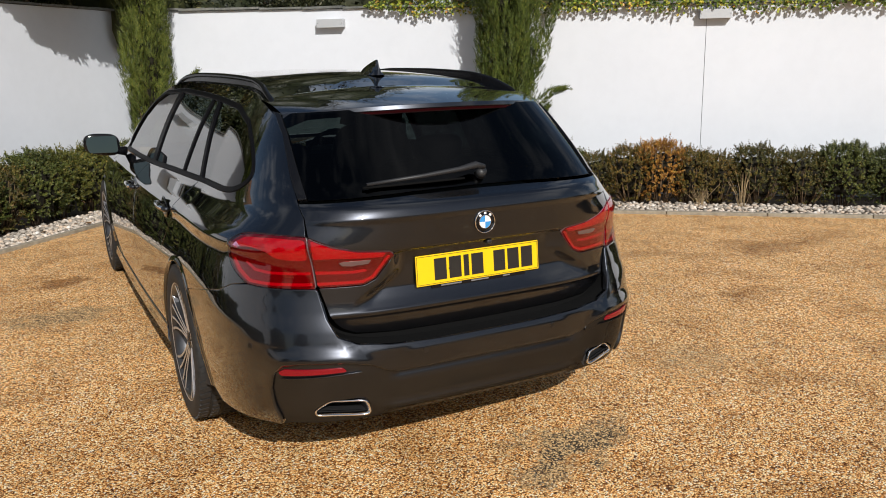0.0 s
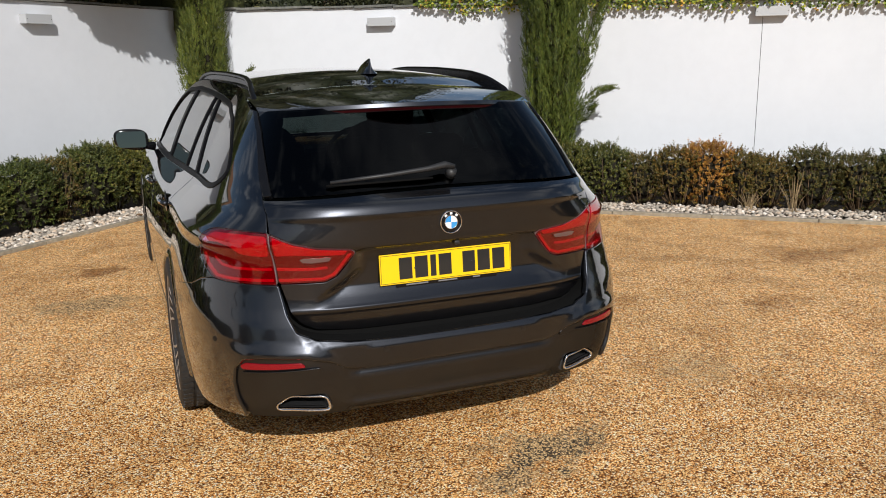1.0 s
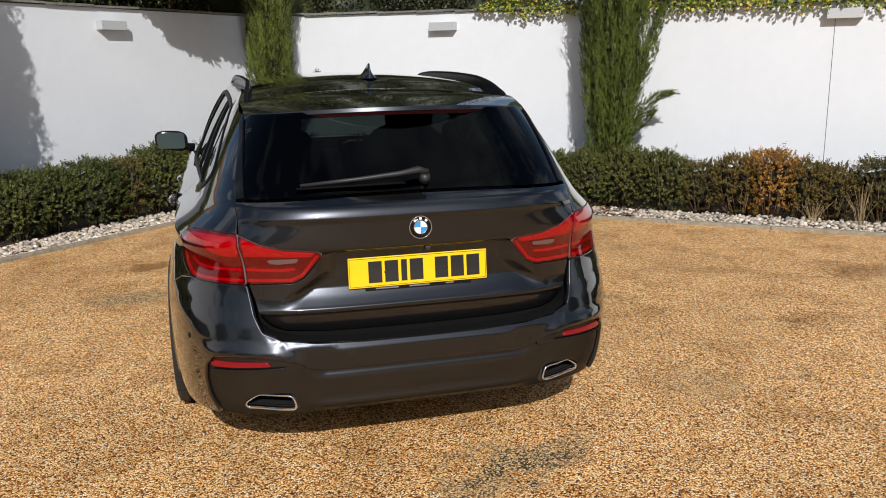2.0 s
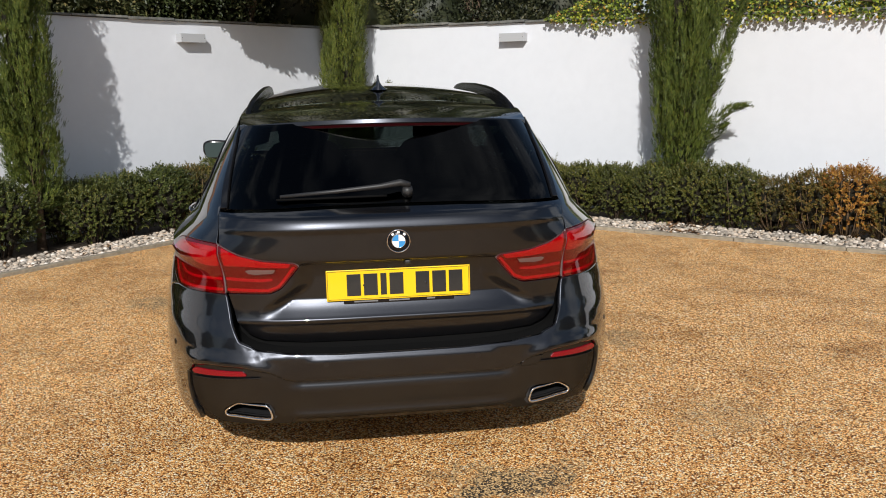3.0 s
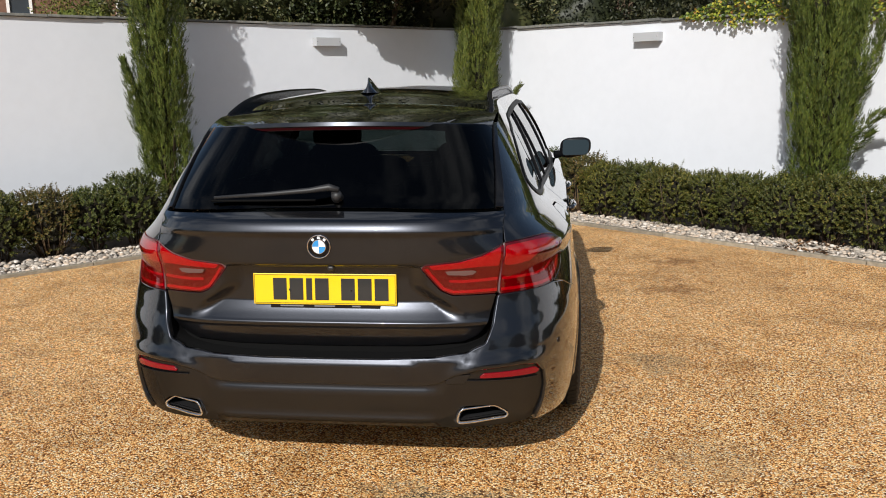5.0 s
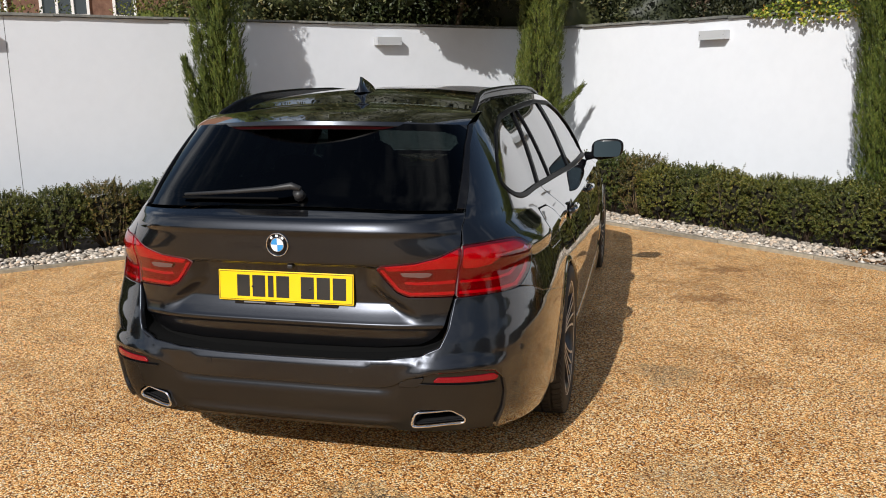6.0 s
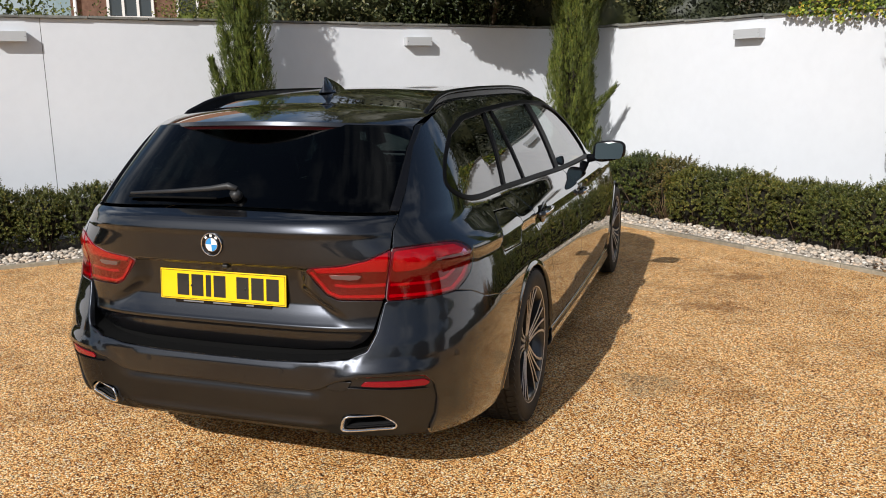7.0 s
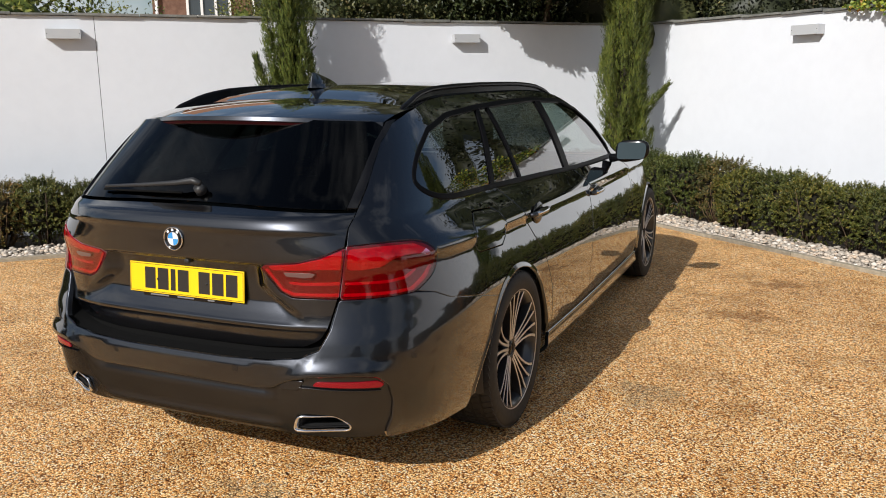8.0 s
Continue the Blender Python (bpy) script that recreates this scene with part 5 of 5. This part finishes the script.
MOUTH = [(.474, .302), (.485, .341), (.500, .347), (.600, .344), (.645, .312), (.640, .299)]
mouth_u = shrunk(outline([(u_at(z, x=x), z) for x, z in MOUTH], .012, .012), -.010)
mouths = [[p[:] for p in mouth_u[::2]], [(-p.x, p.y) for p in mouth_u[::2]]]
apron = panel("apron", ins_full, SATIN, bumper, surf=insert_skin, off=-.004, gap=.003, r=.006, step=.025, holes=mouths, label="satin dark lower apron")
rows = [0, .15, .4, .7, 1.0]
wide_u = list(np.linspace(-.585, .585, 41))
sheet("bumper_ledge", lambda u, v: (lambda p: Vector((p.x * (1 - .02 * v), p.y + .004 + .10 * v, p.z - .002 + .012 * v)))(skin(u, ledge_z(abs(u)) - .004)), wide_u, rows, LEDGE, bumper, "black ledge along the bumper's top")
for mirror in (False, True):
    refl = [(.496, .470), (.508, .483), (.680, .478), (.698, .466), (.688, .457)]
    panel("reflector", refl, REFLECTOR, apron, surf=insert_skin, off=.002, gap=0, r=.005, mirror=mirror, label="red rear reflector")
    panel("trim_line", [(.455, .4645), (.69, .4465), (.69, .4435), (.455, .461)], SATIN, apron, surf=insert_skin, off=.004, gap=0, r=.001, thick=.004, mirror=mirror, round_edge=.001)
tow = [(.395, .452), (.450, .452), (.470, .486), (.425, .484), (.395, .466)]
panel("towing_eye_cover", tow, SATIN, apron, surf=insert_skin, off=.003, gap=.001, r=.008)
for u, z in ((.25, .510), (-.25, .510), (.80, .548), (-.80, .548)):
    n, p = normal_of(skin, u, z), skin(u, z)
    bm = bmesh.new()
    bmesh.ops.create_cone(bm, cap_ends=True, segments=20, radius1=.0115, radius2=.0105, depth=.003, matrix=Matrix.Translation(p - n * .0006) @ n.to_track_quat("Z", "Y").to_matrix().to_4x4())
    part("parking_sensor", bm, SATIN, bumper)


# exhaust tips: bright flattened trapezoid mouths
def exhaust(s):
    ring = [Vector(p) for p in MOUTH]
    line = outline([(p.x, p.y) for p in ring], .012, .01)
    bm = bmesh.new()
    c = sum(line, Vector((0, 0))) / len(line)
    back = lambda x: -1.010 + .085 * smooth((x - .46) / .22)

    def loop(grow, dy):
        q = shrunk(line, -grow)
        return [bm.verts.new((s * p.x, back(p.x) + dy, p.y)) for p in q]
    loops = [loop(.001, .16), loop(.007, .004), loop(.008, -.006), loop(.006, -.012), loop(.001, -.010), loop(-.002, 0), loop(-.004, .02)]
    for a, b in zip(loops, loops[1:]):
        for i in range(len(a)):
            bm.faces.new((a[i], a[(i + 1) % len(a)], b[(i + 1) % len(a)], b[i]))
    bmesh.ops.recalc_face_normals(bm, faces=bm.faces)
    tip = part("exhaust_tip", bm, CHROME, car, "bright chrome trapezoid exhaust tip", True)
    bm = bmesh.new()
    a = [bm.verts.new((s * p.x, back(p.x) + .006, p.y)) for p in shrunk(line, .003)]
    b = [bm.verts.new((s * p.x, back(p.x) + .15, p.y)) for p in shrunk(line, .012)]
    for i in range(len(a)):
        bm.faces.new((a[i], a[(i + 1) % len(a)], b[(i + 1) % len(a)], b[i]))
    bm.faces.new(b)
    part("pipe_mouth", bm, PLASTIC, tip, "dark inside of the tip")
    bm = bmesh.new()
    a = [bm.verts.new((s * p.x, back(p.x) + .012, p.y)) for p in shrunk(line, -.005)]
    b = [bm.verts.new((s * p.x, back(p.x) + .014, p.y + .002)) for p in shrunk(line, -.022)]
    for i in range(len(a)):
        bm.faces.new((a[i], a[(i + 1) % len(a)], b[(i + 1) % len(a)], b[i]))
    part("surround", bm, PLASTIC, tip, "black surround of the tip")


exhaust(1)
exhaust(-1)

# number plate: yellow, its marks as plain bars
tilt = math.degrees(math.atan2(.009, .111))
plate_at = Matrix.Translation((0, -.9715, .771)) @ pose(0, 0, 0, -tilt)
plate = part("number_plate", box(bmesh.new(), (.52, .004, .111), plate_at, .0018), PLATE_YELLOW, car, "yellow rear plate with dark marks")
x = -.187
for w in (.050, .050, .022, .050, 0, .050, .050, .050):
    if not w:
        x += .034
        continue
    part("mark", box(bmesh.new(), (w, .0012, .079), plate_at @ pose(x + w / 2, -.0024, 0), .0005), PLATE_BLACK, plate)
    x += w + .0105
for k, (w, h, x, z) in enumerate(((.510, .0016, 0, .0505), (.510, .0016, 0, -.0505), (.0016, .10, -.2555, 0), (.0016, .10, .2555, 0))):
    part("border", box(bmesh.new(), (w, .0006, h), plate_at @ pose(x, -.0022, z)), PLATE_BLACK, plate)
part("plate_holder", box(bmesh.new(), (.40, .006, .018), plate_at @ pose(0, .003, -.0595), .003), GLOSS_BLACK, plate, "black plate holder edge")
for x, w in ((-.12, .085), (0, .075), (.115, .03)):
    part("small_print", box(bmesh.new(), (w, .001, .005), plate_at @ pose(x, -.0008, -.0605)), GREY_BAR, plate)
for x in (-.125, .097):
    bm = bmesh.new()
    bmesh.ops.create_cone(bm, cap_ends=True, segments=12, radius1=.0045, radius2=.004, depth=.003, matrix=plate_at @ pose(x, -.004, -.002, 90))
    part("screw_cap", bm, PLATE_BLACK, plate, "", True)
bm = bmesh.new()
box(bm, (.022, .03, .016), pose(.032, -.982, .852), .005)
part("reversing_camera", bm, PLASTIC, gate, "small reversing camera")


# maker's roundel, as plain shapes
def disc(bm, m, r0, r1, a0=0, a1=2 * math.pi, n=48, depth=.002):
    steps = max(3, int(n * (a1 - a0) / (2 * math.pi)))
    rows = []
    for k in range(steps + 1):
        a = a0 + (a1 - a0) * k / steps
        rows.append([bm.verts.new(m @ Vector((r * math.cos(a), r * math.sin(a), z))) for r, z in ((r0, 0), (r0, depth), (r1, depth), (r1, 0))])
    for p, q in zip(rows, rows[1:]):
        for i in range(3):
            bm.faces.new((p[i], q[i], q[i + 1], p[i + 1]))
    return bm


badge_at = Matrix.Translation((0, -1.0135, .934)) @ pose(0, 0, 0, 90)
badge = part("roundel", disc(bmesh.new(), badge_at, .0001, .041, depth=.004), GLOSS_BLACK, gate, "black roundel with blue and white quarters", True)
rim_ = disc(bmesh.new(), badge_at, .0388, .0415, depth=.0056)
edge_ring = part("badge_edge", rim_, CHROME, gate, "thin chrome ring", True)
part("badge_ring", disc(bmesh.new(), badge_at, .0232, .0250, depth=.0052), CHROME, gate, "thin chrome ring", True)
for k in range(4):
    part("quarter", disc(bmesh.new(), badge_at, .0001, .0232, k * math.pi / 2, (k + 1) * math.pi / 2, depth=.0047), WHITE if k % 2 == 0 else BLUE, gate)
for a in (50, 90, 130):
    part("badge_mark", box(bmesh.new(), (.009, .008, .0012), badge_at @ pose(.032 * math.cos(radians(a)), .032 * math.sin(radians(a)), .0045, 0, 0, a - 90)), WHITE, gate)

# rear wiper
glass_point = lambda x, z, d: (lambda u: skin(u, z) + normal_of(skin, u, z) * d)(u_at(z, x=abs(x)) * (1 if x >= 0 else -1))
bm = bmesh.new()
tube(bm, [glass_point(.055, 1.098, .03), glass_point(.02, 1.103, .036), glass_point(-.05, 1.095, .034), glass_point(-.20, 1.088, .026), glass_point(-.405, 1.078, .018)], [.010, .0135, .010, .008, .006], 10)
arm = part("wiper_arm", bm, PLASTIC, gate, "black rear wiper arm", True)
bm = bmesh.new()
bmesh.ops.create_cone(bm, cap_ends=True, segments=20, radius1=.022, radius2=.017, depth=.030, matrix=Matrix.Translation(glass_point(.045, 1.090, .012)) @ normal_of(skin, .045, 1.088).to_track_quat("Z", "Y").to_matrix().to_4x4())
part("wiper_pivot", bm, PLASTIC, gate, "black wiper pivot cap", True)
bm = bmesh.new()
tube(bm, [glass_point(x, 1.0735 + .004 * math.cos(x * 4), .008) for x in np.linspace(-.42, -.03, 9)], .004, 8)
part("wiper_blade", bm, DARK, gate, "black rubber wiper blade", True)


# door mirrors
def door_mirror(s):
    c = Vector((s * .985, 1.965, 1.028))
    bm = bmesh.new()
    bmesh.ops.create_uvsphere(bm, u_segments=28, v_segments=16, radius=1)
    for v in bm.verts:
        p = v.co
        k = (abs(p.x) ** 3.2 + abs(p.z) ** 3.2) ** (1 / 3.2)
        q = math.hypot(p.x, p.z)
        f = q / k if k > 1e-6 else 1
        lean = .012 * p.x
        v.co = Vector((s * (.104 * p.x * f) , (.016 if p.y < 0 else .085) * p.y * (1.0), .066 * p.z * f * (1 - .10 * p.x) + lean)) + c
    body = part("door_mirror", bm, GLOSS_BLACK, car, "black door mirror", True)
    bm = bmesh.new()
    face = outline([(-.088, -.051), (.080, -.047), (.093, .018), (.080, .052), (-.084, .052)], .020, .012)
    vs_ = [bm.verts.new(c + Vector((s * p.x, -.0325 + .010 * p.x + (.20 if s > 0 else .09) * p.y, p.y))) for p in face]
    f = bm.faces.new(vs_)
    r = bmesh.ops.extrude_face_region(bm, geom=[f])
    bmesh.ops.translate(bm, vec=(0, .006, 0), verts=[g for g in r["geom"] if isinstance(g, bmesh.types.BMVert)])
    bmesh.ops.recalc_face_normals(bm, faces=bm.faces)
    part("mirror_glass", bm, MIRROR, body, "mirror glass")
    bm = bmesh.new()
    tube(bm, [(s * .845, 2.0, .975), (s * .90, 1.985, .985), (s * .955, 1.975, .990)], [.030, .024, .022], 10)
    part("mirror_arm", bm, GLOSS_BLACK, body, "", True)


door_mirror(1)
door_mirror(-1)


# wheels
def revolve(bm, profile, n=72, m=Matrix()):
    rings = []
    for k in range(n):
        a = 2 * math.pi * k / n
        rings.append([bm.verts.new(m @ Vector((x, r * math.cos(a), r * math.sin(a)))) for x, r in profile])
    for k in range(n):
        p, q = rings[k], rings[(k + 1) % n]
        for i in range(len(profile) - 1):
            bm.faces.new((p[i], p[i + 1], q[i + 1], q[i]))
    return bm


def ribbon(bm, path, widths, depths, thick):
    """A spoke: path of (radius, degrees), its widths, and the place of its face across the wheel."""
    rows = []
    for i, (r, a) in enumerate(path):
        r2, a2 = path[min(i + 1, len(path) - 1)]
        r1, a1 = path[max(i - 1, 0)]
        p = Vector((0, r * math.cos(radians(a)), r * math.sin(radians(a))))
        d = Vector((0, r2 * math.cos(radians(a2)) - r1 * math.cos(radians(a1)), r2 * math.sin(radians(a2)) - r1 * math.sin(radians(a1)))).normalized()
        side = Vector((0, -d.z, d.y))
        x, w = depths[i], widths[i]
        rows.append([bm.verts.new(p + side * sgn * w / 2 * k + Vector((x - t, 0, 0))) for sgn, k, t in ((-1, 1.25, thick), (-1, 1, .002), (-1, .8, 0), (1, .8, 0), (1, 1, .002), (1, 1.25, thick))])
    for p, q in zip(rows, rows[1:]):
        for i in range(5):
            bm.faces.new((p[i], p[i + 1], q[i + 1], q[i]))
    bm.faces.new(rows[-1])
    bmesh.ops.recalc_face_normals(bm, faces=bm.faces)
    return bm


def wheel_at(m):
    w = part("wheel", revolve(bmesh.new(), [(-.115, .225), (-.11, .245), (-.10, .236), (.09, .236), (.105, .251), (.118, .2585), (.120, .2565), (.119, .249), (.100, .232), (.06, .226), (-.09, .222), (-.115, .225)]), ALLOY_DARK, car, "twenty-inch dark and machined alloy wheel", True)
    w.matrix_basis = m
    tyre_prof = [(-.122, .257), (-.127, .276), (-.128, .300), (-.123, .322), (-.112, .3325)]
    for g in (-.070, -.025, .025, .070):
        tyre_prof += [(g - .006, .3362), (g - .005, .3290), (g + .005, .3290), (g + .006, .3362)]
    tyre_prof += [(.112, .3325), (.123, .322), (.128, .300), (.127, .276), (.122, .257)]
    part("tyre", revolve(bmesh.new(), tyre_prof, 96), RUBBER, w, "black low-profile tyre", True)
    bm = bmesh.new()
    for k in range(64):                                   # tread blocks
        for x, wd in ((-.097, .040), (-.0475, .030), (0, .034), (.0475, .030), (.097, .040)):
            a = 360 * (k + (.5 if abs(x) > .06 else 0)) / 64
            r = .3350 if abs(x) < .09 else .3325
            box(bm, (wd, .0245, .008), pose(0, 0, 0, a) @ pose(x, 0, r, 0, (4 if x > .09 else -4 if x < -.09 else 0), 18 * (1 if x > 0 else -1)))
    part("tread", bm, RUBBER, w)
    for k in range(5):
        base = 72 * k + 90
        for sgn in (-1, 1):
            # a main spoke, and a forked one that leaves it towards the rim
            main = [(.040, base + sgn * 13), (.075, base + sgn * 7.5), (.12, base + sgn * 5.6), (.17, base + sgn * 5.6), (.215, base + sgn * 6.4), (.251, base + sgn * 7.5)]
            fork = [(.050, base + sgn * 25), (.085, base + sgn * 17.5), (.13, base + sgn * 15.5), (.175, base + sgn * 16), (.215, base + sgn * 18), (.251, base + sgn * 21)]
            for path_, wd in ((main, (.016, .0125, .011, .0105, .0115, .014)), (fork, (.013, .011, .010, .010, .011, .0135))):
                part("spoke", ribbon(bmesh.new(), path_, wd, (.092, .096, .100, .106, .111, .117), .034), ALLOY_DARK, w, "", False)
                face = bmesh.new()
                ribbon(face, path_, [q * .86 for q in wd], (.0932, .0972, .1012, .1072, .1122, .1178), .001)
                part("spoke_face", face, ALLOY, w, "bright machined spoke face")
    part("hub", revolve(bmesh.new(), [(.02, .062), (.080, .060), (.092, .052), (.090, .034), (.084, .030)], 40), ALLOY_DARK, w, "", True)
    part("hub_cap", revolve(bmesh.new(), [(.084, .031), (.090, .029), (.092, .0001)], 32), GLOSS_BLACK, w, "black hub cap", True)
    for k in range(5):
        bm = bmesh.new()
        a = 72 * k + 54
        bmesh.ops.create_cone(bm, cap_ends=True, segments=6, radius1=.0095, radius2=.0085, depth=.014, matrix=pose(0, 0, 0, a) @ pose(.086, .0, .046, 0, 90))
        part("wheel_bolt", bm, PLASTIC, w)
    part("rim_lip", revolve(bmesh.new(), [(.1185, .2525), (.1215, .2555), (.1210, .2590), (.1180, .2600)], 72), ALLOY, w, "bright rim edge", True)
    part("brake_disc", revolve(bmesh.new(), [(.005, .06), (.018, .07), (.018, .172), (-.006, .172), (-.006, .06)], 48), DISC, w, "steel brake disc", True)
    bm = bmesh.new()
    box(bm, (.07, .10, .06), pose(0, 0, 0, 65) @ pose(.005, 0, .165), .012)
    part("brake_caliper", bm, PLASTIC, w)
    return w


first_wheel = wheel_at(pose(.806, -.012, .339))
copy_thing(first_wheel, pose(.796, 2.975, .339, 25))
copy_thing(first_wheel, pose(-.806, -.012, .339, 0, 0, 180))
copy_thing(first_wheel, pose(-.796, 2.975, .339, 0, 0, 180))
for y in (0, 2.975):
    for s in (-1, 1):
        bm = bmesh.new()
        n = 26
        rows = []
        for k in range(n + 1):
            a = radians(-12 + 204 * k / n)
            rows.append([bm.verts.new((s * x, y + r * math.cos(a), .337 + r * math.sin(a))) for x, r in ((.905, .364), (.895, .378), (.56, .378), (.55, .20))])
        for p, q in zip(rows, rows[1:]):
            for i in range(3):
                bm.faces.new((p[i], q[i], q[i + 1], p[i + 1]))
        part("wheel_arch_liner", bm, PLASTIC, car, "", True)

# rolled lips round the wheel arches
for y0 in (.02, 2.975):
    for s in (-1, 1):
        def lip(a, v):
            k = .024 * v - .003
            u, z = ARCH(y0, a, .366 + k, .348 + k)
            p = skin(u, z)
            out = .006 * (1 - smooth(v)) + .0006 if v > .12 else .0066 - .5 * (.12 - v)
            return Vector((s * (p.x + out), p.y, p.z))
        sheet("arch_lip", lip, [-8 + 196 * i / 48 for i in range(49)], [0, .04, .08, .12, .2, .3, .4, .5, .6, .7, .8, .9, 1.0], PAINT, car, flip=s < 0)

# underside and cabin
part("underbody", box(bmesh.new(), (1.42, 4.2, .05), pose(0, 1.35, .225), .01), PLASTIC, car)
part("rear_silencer", box(bmesh.new(), (1.15, .30, .13), pose(0, -.72, .30), .03), PLASTIC, car)
part("cabin_floor", box(bmesh.new(), (1.50, 3.1, .04), pose(0, .72, .36), .01), FABRIC, car)
part("load_cover", box(bmesh.new(), (1.24, .80, .02), pose(0, -.42, .93), .006), FABRIC, car, "dark load cover")
part("dashboard", box(bmesh.new(), (1.42, .42, .24), pose(0, 1.86, .81), .07), FABRIC, car)
bm = bmesh.new()
box(bm, (1.38, .10, .50), pose(0, .10, .78, -12), .03)
bench = part("rear_bench", bm, FABRIC, car, "dark rear seat back")


def soft_block(size, m, power=3.4):
    bm = bmesh.new()
    bmesh.ops.create_uvsphere(bm, u_segments=20, v_segments=14, radius=1)
    for v in bm.verts:
        k = sum(abs(c) ** power for c in v.co) ** (1 / power)
        v.co = m @ Vector([c / k * h / 2 for c, h in zip(v.co, size)])
    return bm


for x in (-.40, 0, .40):
    part("headrest", soft_block((.26, .10, .14), pose(x, .12, 1.075)), FABRIC, bench, "", True)
for s in (-1, 1):
    seat = part("front_seat", soft_block((.50, .16, .66), pose(s * .37, .86, .84, -14)), FABRIC, car, "dark leather front seat", True)
    part("headrest", soft_block((.27, .10, .20), pose(s * .37, .78, 1.215)), FABRIC, seat, "", True)
    part("cushion", soft_block((.52, .52, .20), pose(s * .37, 1.14, .52)), FABRIC, seat, "", True)
part("interior_mirror", soft_block((.24, .03, .07), pose(0, 1.52, 1.29)), PLASTIC, car, "", True)
bm = bmesh.new()
tube(bm, [(.37 + .18 * math.cos(a), 1.56 - .06 * math.sin(a), .90 + .17 * math.sin(a)) for a in np.linspace(0, 2 * math.pi, 25)], .014, 8, False)
part("steering_wheel", bm, PLASTIC, car, "", True)
